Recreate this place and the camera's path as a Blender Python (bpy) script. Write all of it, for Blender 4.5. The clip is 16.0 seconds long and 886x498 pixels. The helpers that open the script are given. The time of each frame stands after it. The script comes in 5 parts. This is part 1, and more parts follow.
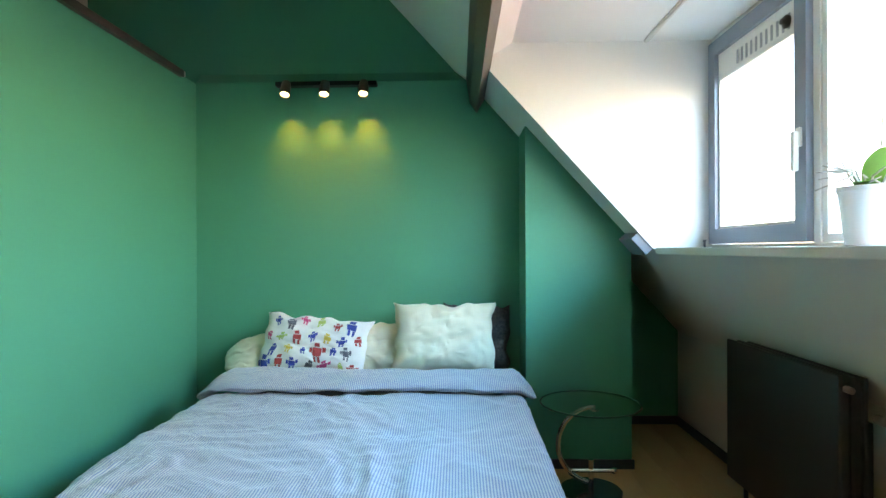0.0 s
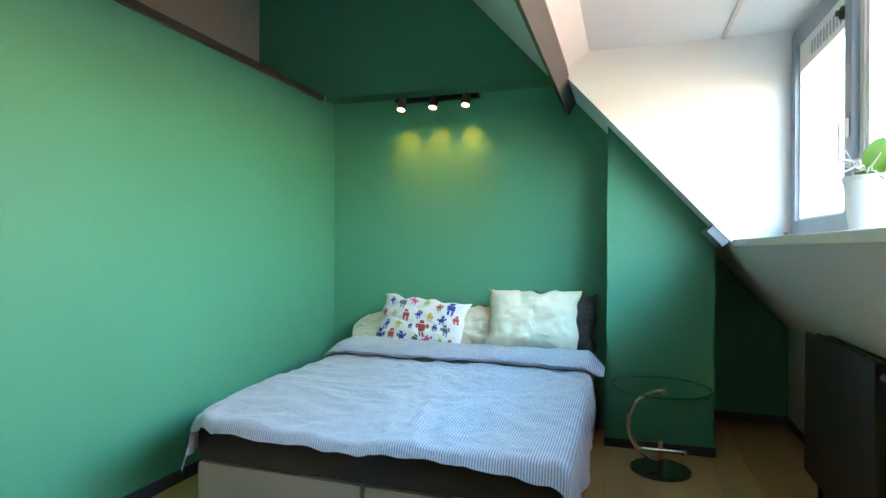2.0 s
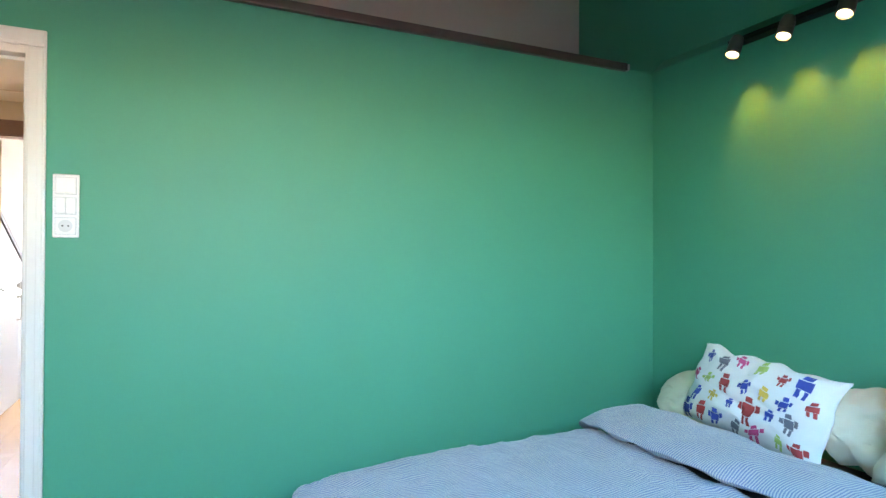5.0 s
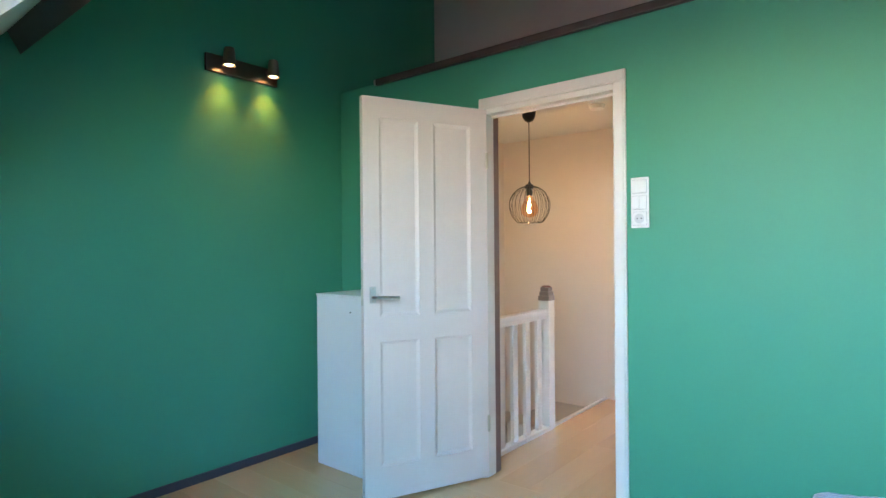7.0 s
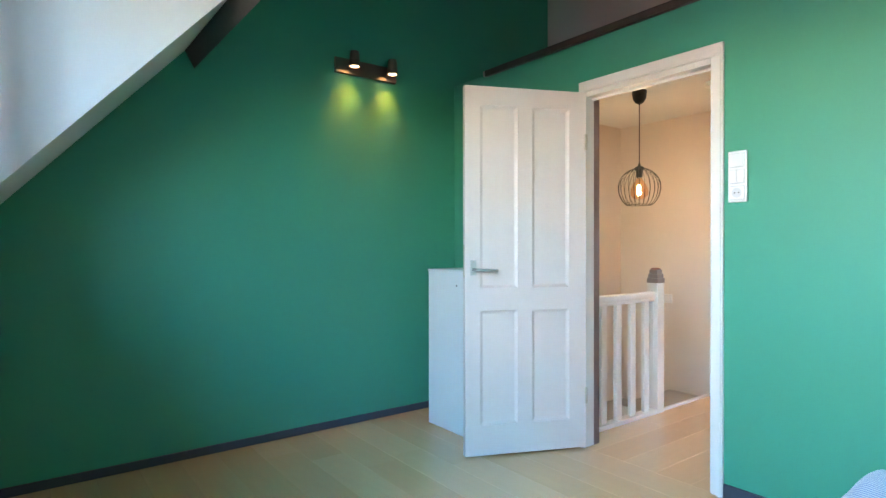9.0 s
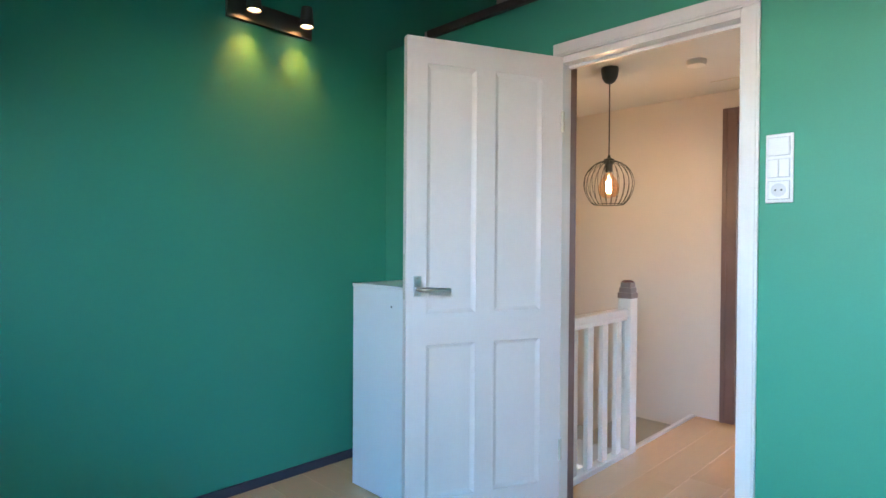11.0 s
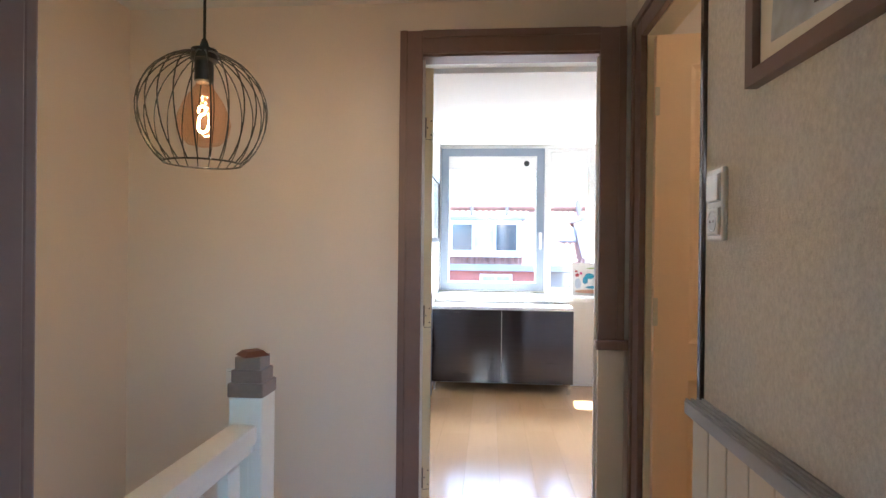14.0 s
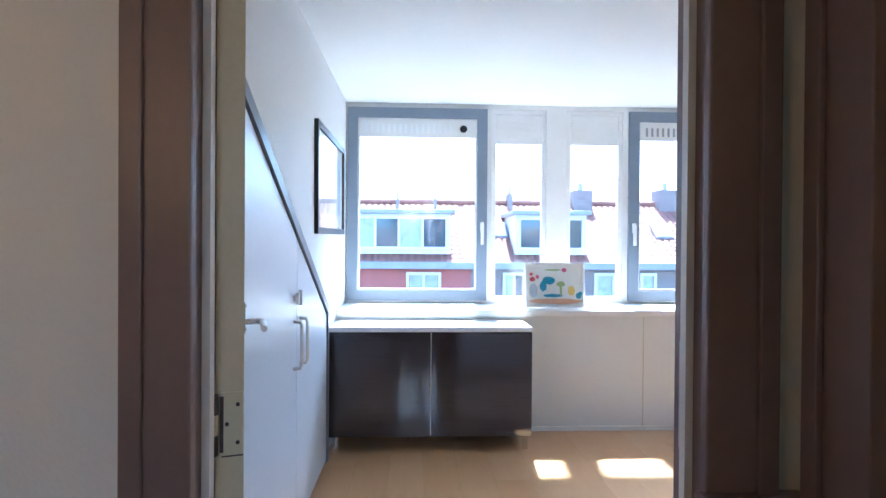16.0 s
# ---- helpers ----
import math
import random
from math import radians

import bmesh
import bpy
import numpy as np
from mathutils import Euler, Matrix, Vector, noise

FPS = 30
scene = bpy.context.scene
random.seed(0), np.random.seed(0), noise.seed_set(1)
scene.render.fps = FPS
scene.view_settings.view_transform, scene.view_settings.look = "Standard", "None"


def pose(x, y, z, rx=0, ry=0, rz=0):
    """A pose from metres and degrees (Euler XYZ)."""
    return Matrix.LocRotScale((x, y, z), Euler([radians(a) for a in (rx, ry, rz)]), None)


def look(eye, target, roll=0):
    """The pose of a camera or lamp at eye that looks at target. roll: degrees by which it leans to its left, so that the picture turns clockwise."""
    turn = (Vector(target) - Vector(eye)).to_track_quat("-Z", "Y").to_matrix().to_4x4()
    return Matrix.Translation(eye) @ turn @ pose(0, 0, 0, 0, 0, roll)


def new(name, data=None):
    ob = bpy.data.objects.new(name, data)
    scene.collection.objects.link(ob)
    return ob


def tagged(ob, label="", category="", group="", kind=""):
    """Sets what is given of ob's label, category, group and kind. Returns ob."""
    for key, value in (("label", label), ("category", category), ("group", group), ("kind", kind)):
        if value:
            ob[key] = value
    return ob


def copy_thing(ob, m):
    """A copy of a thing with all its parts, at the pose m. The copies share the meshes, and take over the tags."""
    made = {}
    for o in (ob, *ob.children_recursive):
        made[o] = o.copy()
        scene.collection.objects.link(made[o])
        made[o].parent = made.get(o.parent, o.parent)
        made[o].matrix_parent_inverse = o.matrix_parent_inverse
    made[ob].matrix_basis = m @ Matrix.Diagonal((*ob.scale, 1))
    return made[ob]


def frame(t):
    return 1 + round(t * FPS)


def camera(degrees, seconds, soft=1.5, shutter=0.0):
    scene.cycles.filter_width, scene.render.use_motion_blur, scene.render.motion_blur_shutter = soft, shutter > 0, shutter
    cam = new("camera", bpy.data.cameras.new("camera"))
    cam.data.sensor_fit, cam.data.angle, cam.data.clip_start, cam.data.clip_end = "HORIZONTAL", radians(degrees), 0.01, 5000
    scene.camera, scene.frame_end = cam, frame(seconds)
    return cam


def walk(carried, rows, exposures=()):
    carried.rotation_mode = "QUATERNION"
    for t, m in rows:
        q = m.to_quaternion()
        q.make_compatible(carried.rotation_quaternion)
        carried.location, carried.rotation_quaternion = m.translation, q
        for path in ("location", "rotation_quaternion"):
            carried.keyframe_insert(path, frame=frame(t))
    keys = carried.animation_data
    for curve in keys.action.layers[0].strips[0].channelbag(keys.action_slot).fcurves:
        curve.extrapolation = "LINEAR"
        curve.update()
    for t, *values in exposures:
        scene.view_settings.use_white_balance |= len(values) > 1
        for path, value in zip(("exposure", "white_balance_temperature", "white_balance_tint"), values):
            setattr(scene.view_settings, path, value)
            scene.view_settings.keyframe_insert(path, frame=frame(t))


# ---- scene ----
cam = camera(76.7, 16.0)
EXPOSURES = [(0, 4.2, 7900, 11), (3.5, 4.3, 7600, 10), (5.4, 4.05, 6500, 10), (6.1, 3.82, 6250, 10), (6.7, 4.0, 6300, 10), (8.2, 4.4, 6400, 10), (10.5, 4.3, 6000, 10), (11.5, 3.88, 5800, 13), (12.3, 3.58, 6000, 13), (13.0, 3.33, 6700, 12), (14.0, 3.45, 5700, 9), (14.5, 3.5, 5300, 9), (15.1, 3.35, 5000, 8), (16, 2.8, 4850, 6)]
PATH = [
    (0, (1.709, -0.696, 1.275), (1.654, 1.304, 1.276), -0.2),
    (0.5, (1.88, -0.888, 1.286), (1.603, 1.093, 1.291), -0.0),
    (1, (2.11, -1.013, 1.26), (1.662, 0.936, 1.251), -0.1),
    (1.5, (2.188, -1.077, 1.223), (1.61, 0.838, 1.222), 0.2),
    (2, (2.214, -1.062, 1.228), (1.592, 0.838, 1.224), 0.3),
    (2.5, (2.217, -0.831, 1.216), (1.582, 1.065, 1.214), 0.4),
    (3, (2.242, -0.307, 1.282), (1.487, 1.545, 1.259), 0.1),
    (3.2, (2.267, -0.162, 1.291), (1.421, 1.65, 1.27), -0.2),
    (5.3, (2.446, 0.537, 1.307), (0.523, 1.088, 1.3), -0.2),
    (5.5, (2.442, 0.584, 1.308), (0.473, 0.934, 1.28), -0.7),
    (6, (2.433, 0.674, 1.336), (0.444, 0.465, 1.301), -1.1),
    (6.5, (2.46, 0.876, 1.311), (0.653, 0.02, 1.3), -0.5),
    (7, (2.57, 0.985, 1.274), (1.021, -0.28, 1.274), -0.5),
    (7.5, (2.656, 1.132, 1.222), (1.277, -0.317, 1.226), -0.3),
    (8, (2.684, 1.27, 1.177), (1.423, -0.282, 1.179), -0.2),
    (8.2, (2.684, 1.314, 1.169), (1.463, -0.27, 1.167), -0.2),
    (10.5, (2.253, 0.867, 1.192), (1.055, -0.734, 1.169), 0.0),
    (11, (2.139, 0.589, 1.22), (0.72, -0.821, 1.199), 0.4),
    (11.5, (1.916, 0.374, 1.223), (0.33, -0.844, 1.203), 0.6),
    (12, (1.67, 0.201, 1.231), (-0.041, -0.835, 1.211), 0.5),
    (12.5, (1.386, 0.017, 1.245), (-0.417, -0.849, 1.226), 0.6),
    (13, (1.022, -0.146, 1.249), (-0.865, -0.81, 1.234), 0.5),
    (13.5, (0.606, -0.306, 1.261), (-1.33, -0.806, 1.242), 0.7),
    (14, (0.348, -0.391, 1.261), (-1.645, -0.556, 1.257), 0.6),
    (14.5, (0.284, -0.392, 1.252), (-1.715, -0.425, 1.253), 0.5),
    (15, (0.105, -0.388, 1.258), (-1.895, -0.362, 1.254), 0.5),
    (15.5, (-0.55, -0.386, 1.262), (-2.549, -0.336, 1.245), 0.4),
    (16, (-1.164, -0.366, 1.251), (-3.162, -0.274, 1.237), 0.4),
]
walk(cam, [(t, look(eye, target, roll)) for t, eye, target, roll in PATH], EXPOSURES)

# ---- world, sun, lights, exposure ----
world = bpy.data.worlds.new("sky")
scene.world = world
world.use_nodes = True
wn = world.node_tree.nodes
sky = wn.new("ShaderNodeTexSky")
sky.sky_type = "NISHITA"
sky.sun_disc = False
sky.sun_elevation = radians(58)
sky.sun_rotation = radians(-76)
wn["Background"].inputs["Strength"].default_value = 0.15
world.node_tree.links.new(sky.outputs[0], wn["Background"].inputs["Color"])


def lamp(name, kind, energy, color, m, **settings):
    data = bpy.data.lights.new(name, kind)
    data.energy, data.color = energy, color
    if kind == "AREA":
        data.shape, data.size, data.size_y = "RECTANGLE", settings["w"], settings["h"]
    if kind == "SPOT":
        data.spot_size, data.spot_blend, data.shadow_soft_size = radians(settings["cone"]), settings["blend"], settings["r"]
    if kind == "POINT":
        data.shadow_soft_size = settings["r"]
    if kind == "SUN":
        data.angle = radians(2.0)
    ob = new(name, data)
    ob.matrix_world = m
    return ob


# the sun stands over the street, in front of the second room
lamp("sun", "SUN", 5.0, (1.0, 0.95, 0.86), look((0, 0, 0), (0.52, -0.05, -0.85)))
# the sky over the bedroom's street: blue above, hazy and brighter towards the roofs
lamp("sky_blue", "AREA", 172, (0.19, 0.58, 1.0), look((5.0, 0.0, 3.40), (0, 0.0, 3.40)), w=22.0, h=1.5)
lamp("sky_haze", "AREA", 46, (1.0, 0.80, 0.44), look((5.0, 0.0, 2.25), (0, 0.0, 2.25)), w=22.0, h=0.8)
# the sky over the other street, above the roofs opposite
lamp("sky_west", "AREA", 112, (0.82, 0.92, 1.0), look((-9.4, 0.2, 5.3), (-3.0, 0.2, 1.2)), w=7.0, h=2.0)

# ---- materials ----


def mat(name, color, rough=0.5, metal=0.0, var=0.08, scale=2.5, fine=90.0, bump=0.05, sheen=0.0, coat=0.0, stretch=(1, 1, 1), rvar=0.08):
    """A painted or raw surface with broad unevenness, fine grain and light relief."""
    m = bpy.data.materials.new(name)
    m.use_nodes = True
    n, l = m.node_tree.nodes, m.node_tree.links
    p = n["Principled BSDF"]
    tc = n.new("ShaderNodeTexCoord")
    mp = n.new("ShaderNodeMapping")
    mp.inputs["Scale"].default_value = stretch
    l.new(tc.outputs["Object"], mp.inputs["Vector"])
    big, small = n.new("ShaderNodeTexNoise"), n.new("ShaderNodeTexNoise")
    big.inputs["Scale"].default_value, big.inputs["Detail"].default_value = scale, 4
    small.inputs["Scale"].default_value, small.inputs["Detail"].default_value = fine, 3
    for t in (big, small):
        l.new(mp.outputs[0], t.inputs["Vector"])
    mixv = n.new("ShaderNodeMath")
    mixv.operation = "MULTIPLY_ADD"
    l.new(small.outputs["Fac"], mixv.inputs[0])
    mixv.inputs[1].default_value = 0.4
    l.new(big.outputs["Fac"], mixv.inputs[2])
    ramp = n.new("ShaderNodeMapRange")
    ramp.inputs["From Min"].default_value, ramp.inputs["From Max"].default_value = 0.4, 1.0
    ramp.inputs["To Min"].default_value, ramp.inputs["To Max"].default_value = 1 - var, 1 + var
    l.new(mixv.outputs[0], ramp.inputs["Value"])
    vm = n.new("ShaderNodeVectorMath")
    vm.operation = "SCALE"
    vm.inputs[0].default_value = color
    l.new(ramp.outputs[0], vm.inputs["Scale"])
    l.new(vm.outputs[0], p.inputs["Base Color"])
    rr = n.new("ShaderNodeMapRange")
    rr.inputs["To Min"].default_value, rr.inputs["To Max"].default_value = max(rough - rvar, 0.02), min(rough + rvar, 1)
    l.new(big.outputs["Fac"], rr.inputs["Value"])
    l.new(rr.outputs[0], p.inputs["Roughness"])
    p.inputs["Metallic"].default_value = metal
    p.inputs["Sheen Weight"].default_value = sheen
    p.inputs["Coat Weight"].default_value = coat
    if bump:
        b = n.new("ShaderNodeBump")
        b.inputs["Strength"].default_value, b.inputs["Distance"].default_value = bump, 0.004
        l.new(small.outputs["Fac"], b.inputs["Height"])
        l.new(b.outputs[0], p.inputs["Normal"])
    return m


def wood_floor(name, a, b, rough):
    """Laminate: each board takes its own tone; grain runs along y or x by the board's own axes."""
    m = mat(name, a, rough, var=0.05, scale=1.5, fine=9, bump=0.0, stretch=(5, 0.5, 4))
    n, l = m.node_tree.nodes, m.node_tree.links
    info = n.new("ShaderNodeObjectInfo")
    mix = n.new("ShaderNodeMix")
    mix.data_type = "RGBA"
    l.new(info.outputs["Random"], mix.inputs["Factor"])
    mix.inputs["A"].default_value, mix.inputs["B"].default_value = (*a, 1), (*b, 1)
    n["Principled BSDF"].inputs["Coat Weight"].default_value = 0.35
    n["Principled BSDF"].inputs["Coat Roughness"].default_value = 0.12
    vm = next(x for x in n if x.bl_idname == "ShaderNodeVectorMath")
    l.new(mix.outputs["Result"], vm.inputs[0])
    return m


def stripes(name):
    """Woven ticking: blue and white stripes along the cloth, with a fine weave."""
    m = mat(name, (0.8, 0.81, 0.82), 0.85, var=0.04, fine=300, bump=0.12, sheen=0.3)
    n, l = m.node_tree.nodes, m.node_tree.links
    uv = n.new("ShaderNodeUVMap")
    w = n.new("ShaderNodeTexWave")
    w.wave_type, w.bands_direction = "BANDS", "X"
    w.inputs["Scale"].default_value = 0.314159 / 0.0100
    w.inputs["Distortion"].default_value = 0.0
    l.new(uv.outputs[0], w.inputs["Vector"])
    cr = n.new("ShaderNodeValToRGB")
    cr.color_ramp.elements[0].position, cr.color_ramp.elements[0].color = 0.35, (0.22, 0.25, 0.40, 1)
    cr.color_ramp.elements[1].position, cr.color_ramp.elements[1].color = 0.62, (0.56, 0.53, 0.53, 1)
    l.new(w.outputs["Fac"], cr.inputs["Fac"])
    vm = next(x for x in n if x.bl_idname == "ShaderNodeVectorMath")
    l.new(cr.outputs[0], vm.inputs[0])
    # crumpled cloth: soft creases on top of the weave
    tc, no, bp = n.new("ShaderNodeTexCoord"), n.new("ShaderNodeTexNoise"), n.new("ShaderNodeBump")
    no.inputs["Scale"].default_value, no.inputs["Detail"].default_value, no.inputs["Distortion"].default_value = 7.0, 3.0, 1.2
    bp.inputs["Strength"].default_value, bp.inputs["Distance"].default_value = 0.4, 0.03
    l.new(tc.outputs["Object"], no.inputs["Vector"])
    l.new(no.outputs["Fac"], bp.inputs["Height"])
    bs = n["Principled BSDF"]
    if bs.inputs["Normal"].links:
        l.new(bs.inputs["Normal"].links[0].from_socket, bp.inputs["Normal"])
    l.new(bp.outputs["Normal"], bs.inputs["Normal"])
    return m


def glass(name, color=(1, 1, 1), rough=0.0):
    """Thin glazing: clear with a faint gloss."""
    m = bpy.data.materials.new(name)
    m.use_nodes = True
    n, l = m.node_tree.nodes, m.node_tree.links
    n.remove(n["Principled BSDF"])
    tr, gl, mx, fr = (n.new("ShaderNodeBsdfTransparent"), n.new("ShaderNodeBsdfGlossy"), n.new("ShaderNodeMixShader"), n.new("ShaderNodeLayerWeight"))
    tr.inputs[0].default_value = (*color, 1)
    gl.inputs["Roughness"].default_value = rough
    fr.inputs["Blend"].default_value = 0.12
    pw = n.new("ShaderNodeMath")
    pw.operation = "MULTIPLY_ADD"
    pw.inputs[1].default_value, pw.inputs[2].default_value = 0.7, 0.03
    l.new(fr.outputs["Facing"], pw.inputs[0])
    l.new(pw.outputs[0], mx.inputs[0])
    l.new(tr.outputs[0], mx.inputs[1])
    l.new(gl.outputs[0], mx.inputs[2])
    l.new(mx.outputs[0], n["Material Output"].inputs["Surface"])
    return m


def glow(name, color, strength):
    m = bpy.data.materials.new(name)
    m.use_nodes = True
    p = m.node_tree.nodes["Principled BSDF"]
    p.inputs["Base Color"].default_value = (*color, 1)
    p.inputs["Emission Color"].default_value = (*color, 1)
    p.inputs["Emission Strength"].default_value = strength
    return m


M = {
    "green": mat("green_wall_paint", (0.060, 0.325, 0.21), 0.55, var=0.05, scale=1.2, fine=160, bump=0.10),
    "white": mat("white_plaster", (0.73, 0.73, 0.715), 0.7, var=0.03, scale=1.4, fine=120, bump=0.12),
    "beige": mat("beige_wall_paint", (0.76, 0.695, 0.64), 0.75, var=0.04, scale=1.5, fine=140, bump=0.12),
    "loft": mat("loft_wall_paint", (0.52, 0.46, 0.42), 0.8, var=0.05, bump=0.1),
    "wallpaper": mat("woven_wallpaper", (0.70, 0.68, 0.64), 0.85, var=0.16, scale=150, fine=380, bump=0.6, stretch=(1, 1, 0.7)),
    "trimwhite": mat("white_gloss_paint", (0.78, 0.76, 0.73), 0.32, var=0.03, scale=5, bump=0.04),
    "doorwhite": mat("white_door_paint", (0.760, 0.667, 0.632), 0.38, var=0.03, scale=4, fine=60, bump=0.05),
    "dark": mat("dark_skirting_paint", (0.05, 0.055, 0.075), 0.45, var=0.15),
    "rail": mat("dark_brown_rail", (0.07, 0.05, 0.045), 0.35, var=0.3, scale=6),
    "beam": mat("dark_grey_beam", (0.075, 0.07, 0.066), 0.45, var=0.25, scale=5, fine=40, bump=0.2),
    "floor": wood_floor("oak_laminate", (0.63, 0.38, 0.185), (0.69, 0.43, 0.225), 0.2),
    "mattress": mat("anthracite_mattress_cloth", (0.038, 0.029, 0.031), 0.9, var=0.15, fine=250, bump=0.3, sheen=0.05),
    "boxspring": mat("taupe_boxspring_cloth", (0.37, 0.29, 0.24), 0.9, var=0.08, fine=260, bump=0.3),
    "duvet": stripes("striped_ticking"),
    "cream": mat("cream_pillow_cotton", (0.80, 0.74, 0.58), 0.85, var=0.05, scale=6, fine=220, bump=0.1, sheen=0.2),
    "print": mat("white_printed_cotton", (0.80, 0.79, 0.78), 0.85, var=0.03, fine=220, bump=0.1, sheen=0.2),
    "ink_blue": mat("blue_print", (0.04, 0.07, 0.36), 0.85, bump=0),
    "ink_red": mat("red_print", (0.46, 0.06, 0.06), 0.85, bump=0),
    "ink_pink": mat("pink_print", (0.62, 0.08, 0.22), 0.85, bump=0),
    "ink_lime": mat("lime_print", (0.42, 0.55, 0.16), 0.85, bump=0),
    "ink_grey": mat("grey_print", (0.16, 0.16, 0.2), 0.85, bump=0),
    "ink_yellow": mat("yellow_print", (0.7, 0.5, 0.1), 0.85, bump=0),
    "darkcushion": mat("dark_speckled_cushion", (0.06, 0.05, 0.045), 0.6, var=0.9, scale=60, fine=200, bump=0.5),
    "chrome": mat("chrome", (0.75, 0.74, 0.72), 0.12, 1.0, var=0.02, bump=0),
    "steel": mat("brushed_steel", (0.62, 0.60, 0.57), 0.3, 1.0, var=0.05, fine=200, bump=0.05),
    "tableglass": glass("greenish_table_glass", (0.86, 0.95, 0.90)),
    "glassedge": mat("green_glass_edge", (0.02, 0.10, 0.07), 0.1, bump=0),
    "baseglass": mat("dark_base_glass", (0.02, 0.04, 0.035), 0.06, var=0.05, bump=0),
    "pane": glass("window_glass"),
    "bluegrey": mat("blue_grey_window_paint", (0.20, 0.235, 0.29), 0.4, var=0.05, bump=0.03),
    "radiator": mat("anthracite_radiator", (0.030, 0.023, 0.025), 0.45, var=0.1, bump=0.02),
    "black": mat("black_metal", (0.012, 0.012, 0.012), 0.4, bump=0.02),
    "bronze": mat("bronze_lamp_metal", (0.19, 0.15, 0.125), 0.35, 0.7, var=0.1, bump=0.02),
    "greybracket": mat("grey_plastic", (0.2, 0.22, 0.26), 0.4, bump=0.02),
    "plastic": mat("white_plastic", (0.80, 0.80, 0.80), 0.3, var=0.02, bump=0),
    "hole": mat("socket_hole", (0.01, 0.01, 0.01), 0.6, bump=0),
    "navy": mat("navy_curtain_cloth", (0.010, 0.018, 0.075), 0.8, var=0.15, fine=250, bump=0.2, sheen=0.3),
    "pot": mat("white_ceramic", (0.82, 0.82, 0.82), 0.25, var=0.02, bump=0),
    "leaf": mat("orchid_leaf", (0.10, 0.24, 0.03), 0.35, var=0.2, scale=12, bump=0.05),
    "root": mat("dry_roots", (0.48, 0.45, 0.40), 0.8, var=0.2),
    "soil": mat("bark_soil", (0.06, 0.04, 0.03), 0.9, var=0.5, scale=40),
    "chest": mat("white_cabinet_board", (0.78, 0.78, 0.79), 0.35, var=0.02, bump=0.02),
    "switchshade": mat("switch_recess_shade", (0.42, 0.44, 0.48), 0.5),
    # pale colour puts the sky shining through the slots into the material
    "slotsky": mat("skylit_vent_slot", (0.82, 0.83, 0.84), 0.5),
    "slotgrey": mat("grey_vent_slot", (0.30, 0.31, 0.33), 0.6),
    "brown": mat("brown_frame_paint", (0.185, 0.122, 0.112), 0.4, var=0.12, scale=4, fine=50, bump=0.06),
    "creamjamb": mat("cream_jamb_paint", (0.78, 0.70, 0.50), 0.4, var=0.08, bump=0.05),
    "peach": mat("cream_door_paint", (0.80, 0.60, 0.40), 0.4, var=0.04, bump=0.04),
    "hardware": mat("painted_hinge", (0.55, 0.50, 0.40), 0.4, var=0.15, bump=0.05),
    "capgrey": mat("grey_ribbed_rail", (0.34, 0.36, 0.40), 0.35, 0.2, var=0.1, bump=0.03),
    "panelling": mat("cream_panelling", (0.66, 0.62, 0.54), 0.45, var=0.05, bump=0.05),
    "newelcap": mat("grey_brown_cap", (0.24, 0.18, 0.16), 0.45, var=0.2, bump=0.06),
    "worn": mat("worn_wood", (0.16, 0.06, 0.04), 0.6, var=0.3),
    "stair": mat("grey_stair_carpet", (0.46, 0.44, 0.40), 0.95, var=0.12, fine=250, bump=0.4),
    "oakrail": mat("orange_oak_handrail", (0.40, 0.17, 0.06), 0.4, var=0.2, stretch=(3, 1, 8)),
    "gloss": mat("dark_gloss_woodgrain", (0.030, 0.022, 0.026), 0.03, var=0.18, scale=4, fine=30, bump=0.0, coat=0.6, stretch=(1, 0.6, 22), rvar=0.01),
    "cabinetwhite": mat("white_lacquer", (0.80, 0.81, 0.82), 0.25, var=0.02, bump=0.01),
    "bluewhite": mat("white_closet_paint", (0.70, 0.74, 0.79), 0.35, var=0.03, bump=0.03),
    "closettrim": mat("grey_closet_trim", (0.16, 0.17, 0.20), 0.4, var=0.06, bump=0.03),
    "paper": mat("drawing_paper", (0.82, 0.80, 0.74), 0.8, var=0.04, bump=0.02),
    "photo": mat("grey_photo_print", (0.45, 0.5, 0.55), 0.3, var=0.5, scale=7, fine=30, bump=0),
    "zebra": mat("charcoal_print", (0.10, 0.10, 0.10), 0.6, var=0.9, scale=45, fine=90, bump=0, stretch=(1, 1, 0.3)),
    "teal_ink": mat("teal_ink", (0.03, 0.28, 0.42), 0.8, bump=0),
    "green_ink": mat("green_ink", (0.35, 0.45, 0.15), 0.8, bump=0),
    "orange_ink": mat("orange_ink", (0.75, 0.42, 0.25), 0.8, bump=0),
    "rooftile": mat("orange_clay_roof_tile", (0.30, 0.15, 0.11), 0.75, var=0.3, scale=3, fine=12, bump=0.1),
    "rooftile2": mat("brown_clay_roof_tile", (0.27, 0.16, 0.13), 0.75, var=0.3, scale=3, fine=12, bump=0.1),
    "redbrick": mat("red_brick", (0.42, 0.15, 0.13), 0.85, var=0.25, scale=6, fine=30, bump=0.2),
    "greybrick": mat("grey_brick", (0.26, 0.23, 0.22), 0.85, var=0.3, scale=6, fine=30, bump=0.2),
    "farwhite": mat("white_timber", (0.78, 0.79, 0.80), 0.5, var=0.05, bump=0),
    "farglass": mat("dark_far_glass", (0.05, 0.07, 0.09), 0.08, var=0.3, bump=0),
    "farcurtain": mat("pale_net_curtain", (0.45, 0.5, 0.52), 0.8, var=0.3, scale=4, bump=0),
    "leaden": mat("lead_flashing", (0.34, 0.36, 0.40), 0.5, var=0.15, bump=0.05),
